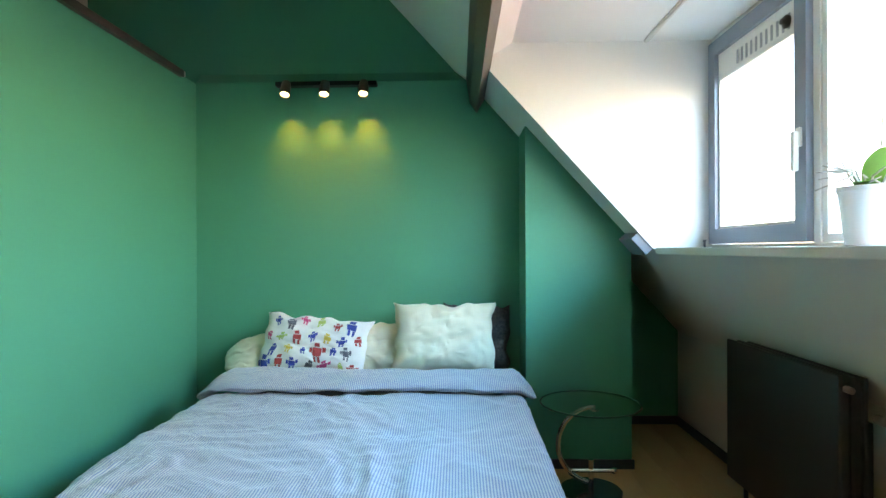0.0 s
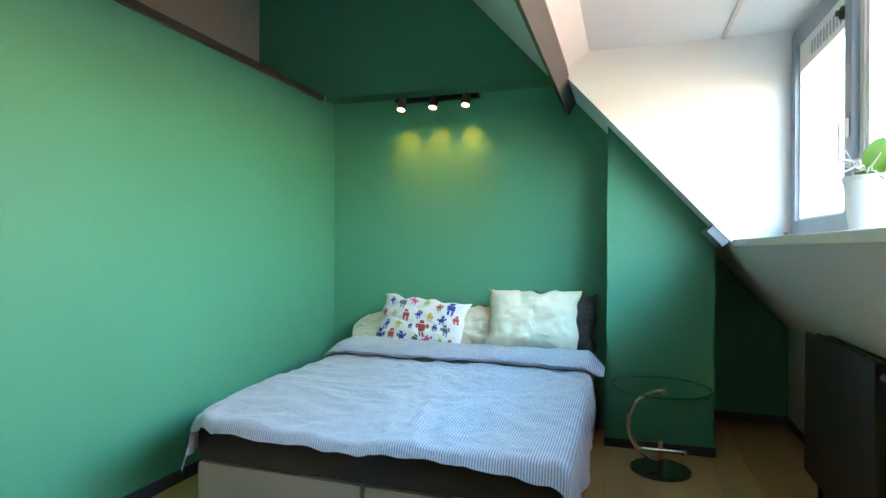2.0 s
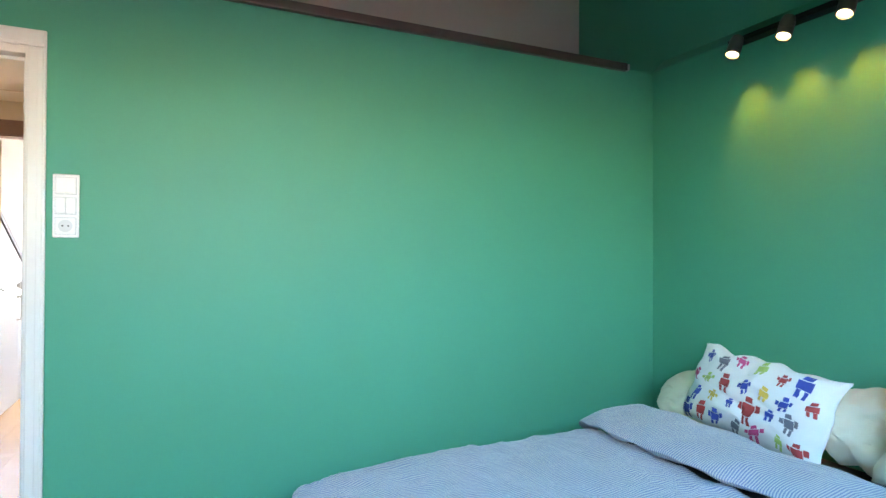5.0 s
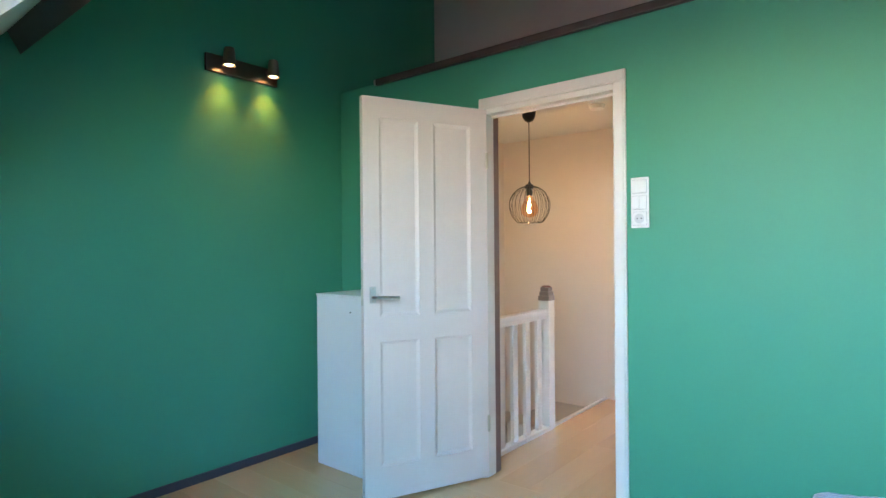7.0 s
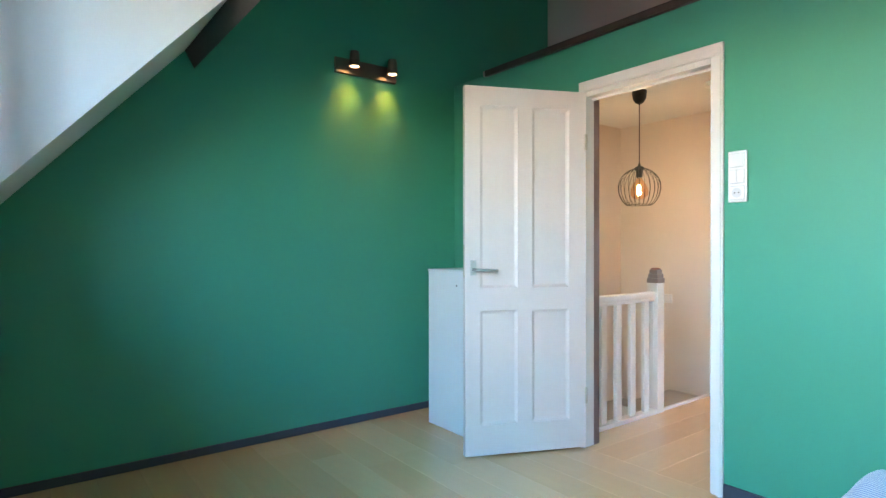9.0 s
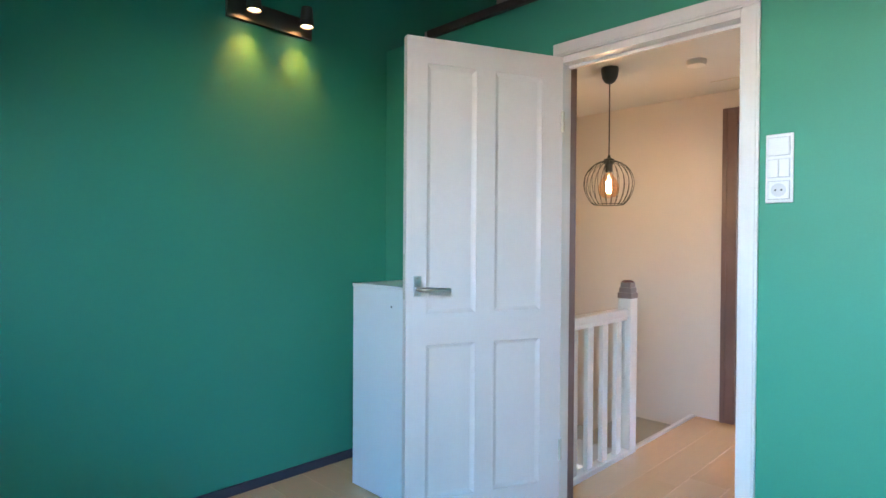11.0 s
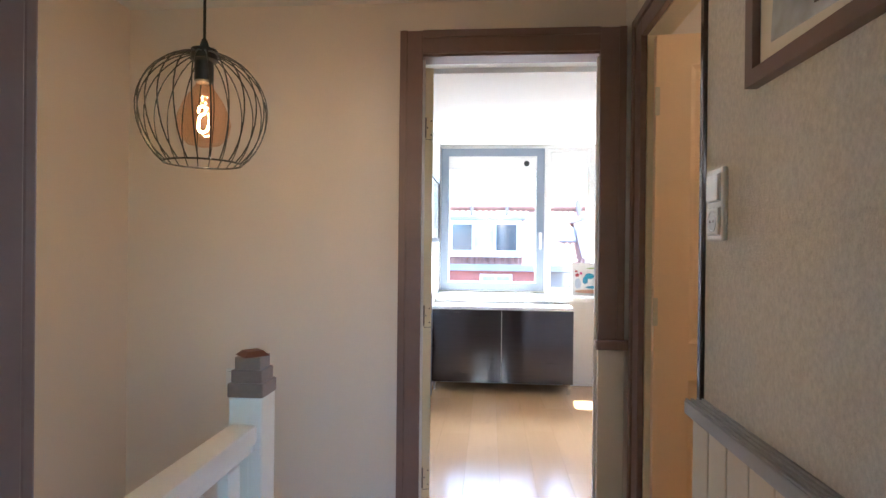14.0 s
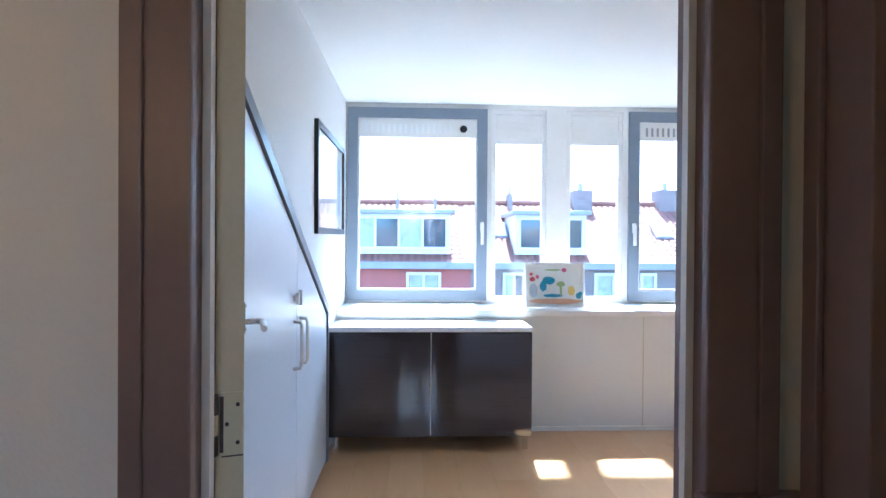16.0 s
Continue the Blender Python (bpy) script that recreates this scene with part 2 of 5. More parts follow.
    "asphalt": mat("street_asphalt", (0.06, 0.06, 0.06), 0.9, var=0.2),
    # glow of the added lamp in the small room
    "opal": glow("added_lamp_glow", (1.0, 0.74, 0.46), 3.2),
    "glossbrown": mat("glossy_corner_strip", (0.10, 0.085, 0.09), 0.12, 0.6, var=0.1, bump=0.02),
    "well": mat("socket_well", (0.62, 0.63, 0.65), 0.35, var=0.02, bump=0),
    "filament": glow("warm_filament", (1.0, 0.56, 0.24), 200),
    "spotbulb": glow("warm_spot_lens", (1.0, 0.60, 0.26), 1.8),
    "bulbglass": glass("amber_bulb_glass", (0.98, 0.78, 0.62), 0.02),
}

# ---- mesh helpers ----


def part(name, bm, material, parent=None, label="", smooth=False):
    """Links a bmesh as one mesh object, under a thing where one is given."""
    me = bpy.data.meshes.new(name)
    bmesh.ops.recalc_face_normals(bm, faces=bm.faces)
    bm.to_mesh(me)
    bm.free()
    me.materials.append(material)
    if smooth:
        me.shade_smooth()
        me.set_sharp_from_angle(angle=radians(35))
    ob = new(name, me)
    if parent is not None:
        ob.parent = parent
        ob.matrix_parent_inverse = parent.matrix_world.inverted()
    if label:
        ob["label"] = label
    return ob


def empty(name, label, category, m=None, group="", kind=""):
    ob = new(name)
    ob.empty_display_size = 0.1
    if m is not None:
        ob.matrix_world = m
    return tagged(ob, label, category, group, kind)


def structure(name, bm, material, label, category=""):
    return tagged(part(name, bm, material), label, category or name.split("_")[0], "", "structure")


def add_box(bm, lo, hi, bevel=0.0, m=None):
    lo, hi = Vector(lo), Vector(hi)
    out = bmesh.ops.create_cube(bm, size=1.0)
    vs = out["verts"]
    for v in vs:
        v.co = Vector([(lo[i] + hi[i]) / 2 + v.co[i] * (hi[i] - lo[i]) for i in range(3)])
    if bevel:
        es = list({e for v in vs for e in v.link_edges})
        got = bmesh.ops.bevel(bm, geom=es, offset=bevel, segments=2, profile=0.6, affect="EDGES")
        vs = list({v for f in got["faces"] for v in f.verts} | {v for v in vs if v.is_valid})
    if m is not None:
        bmesh.ops.transform(bm, matrix=m, verts=[v for v in vs if v.is_valid])
    return vs


def box(lo, hi, bevel=0.0, m=None):
    bm = bmesh.new()
    add_box(bm, lo, hi, bevel, m)
    return bm


def boxes(items, bevel=0.0):
    bm = bmesh.new()
    for lo, hi in items:
        add_box(bm, lo, hi, bevel)
    return bm


def add_prism(bm, outline, axis, a, b):
    """A flat outline in the two other axes, drawn out along axis from a to b."""
    def at(p, d):
        q = list(p)
        q.insert("xyz".index(axis), d)
        return Vector(q)
    lo, hi = [bm.verts.new(at(p, a)) for p in outline], [bm.verts.new(at(p, b)) for p in outline]
    bm.faces.new(lo)
    bm.faces.new(hi[::-1])
    k = len(outline)
    for i in range(k):
        bm.faces.new((lo[i], hi[i], hi[(i + 1) % k], lo[(i + 1) % k]))


def prism(outline, axis, a, b):
    bm = bmesh.new()
    add_prism(bm, outline, axis, a, b)
    return bm


def add_lathe(bm, profile, centre, n=24, m=None):
    """A profile of (radius, height) turned round the upright through centre."""
    rings = []
    made = []
    for r, z in profile:
        ring = []
        for i in range(n):
            a = 2 * math.pi * i / n
            v = bm.verts.new(Vector(centre) + Vector((r * math.cos(a), r * math.sin(a), z)))
            ring.append(v)
        rings.append(ring)
        made += ring
    for p, q in zip(rings, rings[1:]):
        for i in range(n):
            bm.faces.new((p[i], p[(i + 1) % n], q[(i + 1) % n], q[i]))
    for ring in (rings[0], rings[-1]):
        bm.faces.new(ring)
    if m is not None:
        bmesh.ops.transform(bm, matrix=m, verts=made)


def lathe(profile, centre=(0, 0, 0), n=24, m=None):
    bm = bmesh.new()
    add_lathe(bm, profile, centre, n, m)
    return bm


def add_tube(bm, points, r, n=8, closed=False):
    """A round tube along points."""
    pts = [Vector(p) for p in points]
    k = len(pts)
    rings = []
    side = None
    for i, p in enumerate(pts):
        before, after = pts[i - 1] if (closed or i) else p, pts[(i + 1) % k] if (closed or i < k - 1) else p
        d = (after - before).normalized()
        if side is None:
            side = d.orthogonal().normalized()
        side = (side - d * side.dot(d)).normalized()
        up = d.cross(side)
        rr = r[i] if isinstance(r, (list, tuple)) else r
        rings.append([bm.verts.new(p + (side * math.cos(2 * math.pi * j / n) + up * math.sin(2 * math.pi * j / n)) * rr) for j in range(n)])
    pairs = list(zip(rings, rings[1:])) + ([(rings[-1], rings[0])] if closed else [])
    for a, b in pairs:
        for j in range(n):
            bm.faces.new((a[j], a[(j + 1) % n], b[(j + 1) % n], b[j]))
    if not closed:
        bm.faces.new(rings[0])
        bm.faces.new(rings[-1])


def tube(points, r, n=8, closed=False):
    bm = bmesh.new()
    add_tube(bm, points, r, n, closed)
    return bm


def sheet(f, nu, nv, uv=None):
    """A cloth-like sheet from a function of u and v in 0..1; uv gives its own cloth coordinates in metres."""
    bm = bmesh.new()
    g = [[bm.verts.new(f(i / nu, j / nv)) for j in range(nv + 1)] for i in range(nu + 1)]
    layer = bm.loops.layers.uv.new("cloth") if uv else None
    for i in range(nu):
        for j in range(nv):
            fc = bm.faces.new((g[i][j], g[i + 1][j], g[i + 1][j + 1], g[i][j + 1]))
            if uv:
                for lp, (a, b) in zip(fc.loops, ((i, j), (i + 1, j), (i + 1, j + 1), (i, j + 1))):
                    lp[layer].uv = uv(a / nu, b / nv)
    return bm


def arc(cx, cz, r, a0, a1, n):
    return [(cx + r * math.cos(radians(a0 + (a1 - a0) * i / n)), cz + r * math.sin(radians(a0 + (a1 - a0) * i / n))) for i in range(n + 1)]


# ---- the setting ----
WEST_TOP = 2.36
SOUTH, NORTH, NICHE = -2.02, 2.915, 3.42
KNEE = 3.30
CH_L, CH_R, CH_Y = 2.10, 2.71, 2.578
DORM_S, DORM_N, DORM_X = -1.12, 2.33, 3.06
LOFT_X = -0.88


def roof_z(x):
    return 1.83 - 1.10 * (x - 2.25)


def roof_x(z):
    return 2.25 + (1.83 - z) / 1.10


# bedroom walls
structure("wall_west", boxes([((-0.10, SOUTH, 0), (0, -0.818, WEST_TOP)), ((-0.10, -0.03, 0), (0, 3.6, WEST_TOP)), ((-0.10, -0.818, 2.06), (0, -0.03, WEST_TOP))]),
          M["green"], "green painted bedroom wall with a door opening", "wall")
TOPX = 0.62
top_z = roof_z(TOPX)
structure("wall_south", prism([(-2.0, -0.3), (KNEE + 0.3, -0.3), (KNEE + 0.3, 0.35), (TOPX, top_z + 0.1), (-2.0, top_z + 0.1)], "y", SOUTH - 0.15, SOUTH),
          M["green"], "green painted gable wall of the bedroom", "wall")
bm = bmesh.new()
# headboard wall: full depth below, chamfered to a set-back upper wall
add_prism(bm, [(NORTH, 0), (NORTH + 0.2, 0), (NORTH + 0.2, 2.44), (NORTH + 0.075, 2.44), (NORTH, 2.365)], "x", 0.0, CH_L)
add_box(bm, (-1.6, NORTH + 0.075, 2.44), (CH_L, NORTH + 0.2, top_z + 0.1))
add_box(bm, (-1.6, NORTH + 0.075, 2.36), (0.0, NORTH + 0.2, 2.44))
structure("wall_north", bm, M["green"], "green painted wall behind the bed with a chamfered ledge", "wall")
structure("chimney_breast", prism([(CH_L, 0), (CH_R, 0), (CH_R, roof_z(CH_R)), (CH_L, roof_z(CH_L))], "y", CH_Y, NICHE + 0.1), M["green"],
          "green painted chimney breast under the roof slope", "chimney breast")
structure("wall_niche", box((CH_R, NICHE, 0), (KNEE + 0.2, NICHE + 0.1, 1.4)), M["green"], "dark green back wall of the niche under the eaves", "wall")
structure("wall_knee", box((KNEE, SOUTH, 0), (KNEE + 0.1, NICHE, roof_z(KNEE) + 0.02)), M["white"], "low white knee wall under the roof slope", "wall")
# roof slope in white plaster: a strip at either end of the dormer, below it and above the purlin
T = 0.12


def slope(x0, x1, y0, y1):
    return prism([(x0, roof_z(x0)), (x1, roof_z(x1)), (x1 + T, roof_z(x1) + T), (x0 + T, roof_z(x0) + T)], "y", y0, y1)


structure("ceiling_slope_north", slope(TOPX, KNEE + 0.1, DORM_N, NICHE + 0.1), M["white"], "white plastered roof slope", "ceiling")
structure("ceiling_slope_south", slope(TOPX, KNEE + 0.1, SOUTH - 0.1, DORM_S), M["white"], "white plastered roof slope", "ceiling")
structure("ceiling_slope_upper", slope(TOPX, 1.84, DORM_S, DORM_N), M["white"], "white plastered roof slope above the beam", "ceiling")
SILL_X = roof_x(1.245)
structure("ceiling_slope_lower", prism([(SILL_X, 1.244), (KNEE + 0.1, roof_z(KNEE + 0.1)), (KNEE + 0.25, roof_z(KNEE + 0.1)), (SILL_X + 0.25, 1.244)], "y", DORM_S, DORM_N), M["white"], "white plastered roof slope below the window sill", "ceiling")
structure("ceiling_loft", box((-2.0, SOUTH - 0.1, top_z), (TOPX + T, 3.2, top_z + 0.1)), M["white"], "white ceiling over the open loft", "ceiling")
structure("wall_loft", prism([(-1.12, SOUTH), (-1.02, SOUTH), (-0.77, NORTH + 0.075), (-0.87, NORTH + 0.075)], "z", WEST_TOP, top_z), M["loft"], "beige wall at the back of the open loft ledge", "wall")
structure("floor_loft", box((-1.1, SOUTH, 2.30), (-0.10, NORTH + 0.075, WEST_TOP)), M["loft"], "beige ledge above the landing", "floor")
# dormer: bevel, ceiling, cheeks and the wall under and around its windows
structure("ceiling_dormer", prism([(1.84, roof_z(1.84)), (2.0, 2.385), (DORM_X + 0.12, 2.385), (DORM_X + 0.12, 2.50), (1.96, 2.50), (1.84, roof_z(1.84) + T)], "y", DORM_S, DORM_N),
          M["white"], "white ceiling of the dormer", "ceiling")
for nm, a, b in (("wall_cheek_north", DORM_N - 0.003, DORM_N + 0.08), ("wall_cheek_south", DORM_S - 0.08, DORM_S + 0.003)):
    structure(nm, prism([(1.842, roof_z(1.842)), (SILL_X, 1.24), (DORM_X + 0.12, 1.24), (DORM_X + 0.12, 2.43), (1.99, 2.43)], "y", a, b), M["white"], "white cheek wall of the dormer", "wall")
structure("wall_dormer_apron", box((SILL_X + 0.26, DORM_S, 1.0), (DORM_X + 0.12, DORM_N, 1.24)), M["white"], "white apron under the dormer window", "wall")
structure("window_sill", box((SILL_X - 0.02, DORM_S, 1.245), (DORM_X + 0.02, DORM_N, 1.28), 0.004), M["trimwhite"], "long white painted window sill", "sill")
tagged(part("roof_beam", prism([(1.785, 2.215), (1.83, 2.15), (1.885, 2.25), (1.87, 2.33), (1.80, 2.345), (1.762, 2.37)], "y", SOUTH + 0.002, NORTH - 0.002), M["beam"]),
       "dark grey painted timber purlin along the roof slope", "beam", "", "structure")
# skirtings of the bedroom
for lo, hi in (((0, SOUTH, 0), (KNEE, SOUTH + 0.018, 0.045)), ((0, -0.0, 0), (0.014, NORTH, 0.065)), ((0, SOUTH + 0.014, 0), (0.014, -0.82, 0.065)),
               ((CH_L - 0.012, CH_Y - 0.014, 0), (CH_R + 0.012, CH_Y, 0.055)), ((CH_R, NICHE - 0.014, 0), (KNEE, NICHE, 0.06)), ((KNEE - 0.014, SOUTH + 0.014, 0), (KNEE, NICHE - 0.014, 0.06))):
    structure("baseboard", box(lo, hi, 0.003), M["dark"], "dark painted skirting board", "baseboard")
# dark rail along the top of the green wall
wr = empty("wall_rail", "dark brown wooden rail along the top of the green wall", "rail")
part("rail_bar", box((0.0, -1.645, 2.338), (0.03, 2.70, 2.38), 0.006), M["rail"], wr)
part("end_cap", box((0.004, 2.70, 2.342), (0.03, 2.715, 2.376), 0.003), M["steel"], wr, "small metal end cap")
part("end_cap", box((0.004, -1.66, 2.342), (0.03, -1.645, 2.376), 0.003), M["steel"], wr, "small metal end cap")

# landing
HX0, HX1, HR, HL, HC = -0.10, -1.955, 0.09, -1.95, 2.275
structure("wall_landing_far", boxes([((HX1 - 0.10, -3.0, -2.7), (HX1, -0.70, HC)), ((HX1 - 0.10, 0.07, 0), (HX1, 1.7, HC)), ((HX1 - 0.10, -0.70, 2.09), (HX1, 0.07, HC))]),
          M["beige"], "beige landing wall with a brown door frame", "wall")
structure("wall_landing_right", box((-0.955, HR, 0), (HX0, HR + 0.2, HC)), M["wallpaper"], "wall with coarse woven greige wallpaper", "wall")
structure("wall_closet", boxes([((HX1, 0.19, 0), (-1.86, 0.27, HC)), ((-1.86, 0.19, 2.12), (-0.955, 0.27, HC))]), M["beige"], "beige wall around the closet door", "wall")
structure("wall_closet_back", boxes([((HX1, 1.6, 0), (-0.10, 1.7, HC)), ((-0.20, 0.29, 0), (-0.10, 1.6, HC))]), M["peach"], "cream wall inside the small room", "wall")
structure("wall_stairwell_floor", box((HX1, HL, -2.75), (HX0, -0.93, -2.7)), M["stair"], "floor of the storey below", "floor")
structure("wall_stairwell_side", box((HX1, HL - 0.1, -2.7), (HX0, HL, HC)), M["beige"], "beige wall of the stairwell", "wall")
structure("wall_stairwell_near", box((HX0 - 0.02, HL, -2.7), (HX0, -0.93, -0.12)), M["beige"], "beige wall below the landing", "wall")
structure("ceiling_landing", box((HX1, HL, HC), (HX0, 1.6, HC + 0.02)), M["white"], "off-white landing ceiling", "ceiling")
structure("trim_corner_strip", box((-0.972, HR - 0.008, 0.0), (-0.945, HR + 0.03, HC), 0.006), M["glossbrown"], "brown corner strip beside the closet door", "trim")

# second room
R2L, R2R, R2C, R2W = -0.90, 2.9, 2.31, -5.37
structure("wall_room_left", box((R2W - 0.1, R2L - 0.1, 0), (HX1 - 0.1, R2L, R2C)), M["white"], "white wall above the sloping closet", "wall")
structure("wall_room_right", box((R2W - 0.1, R2R, 0), (HX1 - 0.1, R2R + 0.1, R2C)), M["white"], "white wall of the second room", "wall")
structure("wall_room_near", boxes([((HX1 - 0.104, R2L, 0), (HX1 - 0.1, -0.70, R2C)), ((HX1 - 0.104, 0.07, 0), (HX1 - 0.1, R2R, R2C)), ((HX1 - 0.104, -0.70, 2.09), (HX1 - 0.1, 0.07, R2C))]), M["white"], "white wall around the doorway", "wall")
structure("ceiling_room", boxes([((R2W - 0.1, R2L, R2C), (HX1 - 0.1, R2R, R2C + 0.1)), ((-3.00, R2L, R2C - 0.03), (-2.92, R2R, R2C))]), M["white"], "white ceiling of the second room", "ceiling")
structure("wall_window_apron", box((-5.33, R2L, 0), (-4.91, R2R, 0.775)), M["white"], "white panelled apron under the windows", "wall")
structure("wall_window_lower", box((R2W - 0.1, R2L, 0), (-5.33, R2R, 0.815)), M["white"], "white wall under the windows", "wall")
structure("window_sill_room", box((-5.33, R2L, 0.775), (-4.885, R2R, 0.815), 0.004), M["trimwhite"], "deep white window sill", "sill")
structure("baseboard_room", box((-4.91, 0.3, 0), (-4.895, R2R, 0.03), 0.002), M["trimwhite"], "thin white skirting", "baseboard")
structure("trim_apron_joint", box((-4.911, 1.175, 0.03), (-4.906, 1.18, 0.775)), M["hardware"], "joint between two apron panels", "trim")

# ---- windows ----


def frame_bars(plane, y0, y1, z0, z1, w, d, side):
    """Four bars of a rectangular frame in the plane x = plane, d deep towards side."""
    a, b = sorted((plane, plane + d * side))
    return boxes([((a, y0, z0), (b, y0 + w, z1)), ((a, y1 - w, z0), (b, y1, z1)), ((a, y0 + w, z0), (b, y1 - w, z0 + w)), ((a, y0 + w, z1 - w), (b, y1 - w, z1))])


def casement(parent, plane, side, y0, y1, z0, z1, handle_y, knob_y, slot="slotgrey"):
    """An opening blue-grey sash with a slotted ventilation strip over its pane. side: towards the room, in x."""
    s = part("sash", frame_bars(plane, y0, y1, z0, z1, 0.075, 0.055, side), M["bluegrey"], parent, "blue-grey painted sash")
    part("sash_bead", frame_bars(plane + 0.005 * side, y0 + 0.075, y1 - 0.075, z0 + 0.075, z1 - 0.075, 0.014, 0.03, side), M["trimwhite"], s)
    gy0, gy1, gz1 = y0 + 0.089, y1 - 0.089, z1 - 0.089
    vz = gz1 - 0.125
    a, b = sorted((plane + 0.008 * side, plane + 0.036 * side))
    v = part("vent_strip", box((a, gy0, vz), (b, gy1, gz1), 0.003), M["trimwhite"], parent, "white ventilation strip")
    n = max(int((gy1 - gy0 - 0.16) / 0.042), 3)
    slots = bmesh.new()
    for i in range(n):
        y = gy0 + 0.04 + i * 0.042
        c = plane + 0.0365 * side
        add_box(slots, (min(c, c + 0.002 * side), y, vz + 0.03), (max(c, c + 0.002 * side), y + 0.016, gz1 - 0.03))
    part("slots", slots, M[slot], v, "ventilation slots")
    part("knob", lathe([(0.002, 0), (0.026, 0.002), (0.028, 0.012), (0.012, 0.02), (0.012, 0.03), (0.001, 0.032)], n=16,
                       m=Matrix.Translation((plane + 0.036 * side, knob_y, (vz + gz1) / 2)) @ pose(0, 0, 0, 0, 90 * side, 0)), M["black"], v, "black vent knob", True)
    p = part("pane", box((plane + 0.014 * side - 0.003, gy0, z0 + 0.089), (plane + 0.014 * side + 0.003, gy1, vz)), M["pane"], parent)
    p.visible_shadow = False
    zc = z0 + 0.38 * (z1 - z0)
    hx = plane + 0.055 * side
    a, b = sorted((hx, hx + 0.012 * side))
    h = part("handle", box((a, handle_y - 0.014, zc - 0.03), (b, handle_y + 0.014, zc + 0.045), 0.004), M["trimwhite"], parent, "white window handle")
    a, b = sorted((hx + 0.012 * side, hx + 0.034 * side))
    part("grip", box((a, handle_y - 0.011, zc - 0.125), (b, handle_y + 0.011, zc + 0.03), 0.005), M["trimwhite"], h)


def fixed_light(parent, plane, side, y0, y1, z0, z1, blind):
    part("fixed_frame", frame_bars(plane, y0, y1, z0, z1, 0.03, 0.04, side), M["trimwhite"], parent, "white fixed frame")
    p = part("pane", box((plane + 0.014 * side - 0.003, y0 + 0.03, z0 + 0.03), (plane + 0.014 * side + 0.003, y1 - 0.03, z1 - 0.03)), M["pane"], parent)
    p.visible_shadow = False
    if blind:
        b = bmesh.new()
        a, c = sorted((plane + 0.022 * side, plane + 0.036 * side))
        for i in range(4):
            z = z1 - 0.035 - i * 0.055
            add_box(b, (a, y0 + 0.032, z - 0.0548), (c, y1 - 0.032, z), 0.002)
        part("vent_strip", b, M["trimwhite"], parent, "white slatted ventilation strip")


# bedroom dormer: sash, two fixed lights, sash
w1 = empty("window_1", "wide dormer window with blue-grey sashes and white frame", "window", kind="structure")
part("outer_frame", boxes([((DORM_X, DORM_S, 1.28), (DORM_X + 0.09, DORM_N, 1.296)), ((DORM_X, DORM_S, 2.35), (DORM_X + 0.09, DORM_N, 2.385)),
                           ((DORM_X, 1.43, 1.296), (DORM_X + 0.09, 1.47, 2.35)), ((DORM_X, 0.25, 1.315), (DORM_X + 0.09, 0.33, 2.35)), ((DORM_X, -0.27, 1.315), (DORM_X + 0.09, -0.23, 2.35)),
                           ((DORM_X, DORM_N - 0.02, 1.315), (DORM_X + 0.09, DORM_N, 2.35)), ((DORM_X, DORM_S, 1.315), (DORM_X + 0.09, DORM_S + 0.02, 2.35))]), M["trimwhite"], w1, "white painted window posts")
casement(w1, DORM_X + 0.03, -1, 1.475, DORM_N - 0.022, 1.298, 2.348, 1.51, 1.62)
casement(w1, DORM_X + 0.03, -1, DORM_S + 0.022, -0.275, 1.318, 2.348, -0.31, -0.45)
fixed_light(w1, DORM_X + 0.045, -1, 0.335, 1.425, 1.298, 2.348, False)
fixed_light(w1, DORM_X + 0.045, -1, -0.225, 0.245, 1.318, 2.348, False)
part("frame_bolt", lathe([(0.006, 0), (0.006, 0.03), (0.009, 0.03), (0.009, 0.04)], (3.01, 2.30, 1.28), 8), M["closettrim"], w1, "small metal stop")

# second room
w2 = empty("window_2", "row of windows with blue-grey sashes and white posts", "window", kind="structure")
WB, WT = 0.832, 2.275
part("outer_frame", boxes([((R2W - 0.09, R2L, WT), (R2W + 0.0, R2R, R2C)), ((R2W - 0.09, R2L, 0.815), (R2W, R2R, WB)), ((R2W - 0.09, 0.158, WB), (R2W, 0.19, WT)), ((R2W - 0.09, 0.607, WB), (R2W, 0.762, WT)),
                           ((R2W - 0.09, 1.195, WB), (R2W, 1.237, WT)), ((R2W - 0.09, 2.29, WB), (R2W, R2R, WT)), ((R2W - 0.09, R2L, WB), (R2W, R2L + 0.012, WT))]), M["trimwhite"], w2, "white painted window posts")
casement(w2, R2W - 0.03, 1, R2L + 0.014, 0.155, WB + 0.003, WT - 0.003, 0.118, -0.025, "slotsky")
casement(w2, R2W - 0.03, 1, 1.24, 2.287, WB + 0.003, WT - 0.003, 1.277, 2.12)
fixed_light(w2, R2W - 0.045, 1, 0.193, 0.604, WB + 0.003, WT - 0.003, True)
fixed_light(w2, R2W - 0.045, 1, 0.765, 1.192, WB + 0.003, WT - 0.003, True)

# ---- doors ----


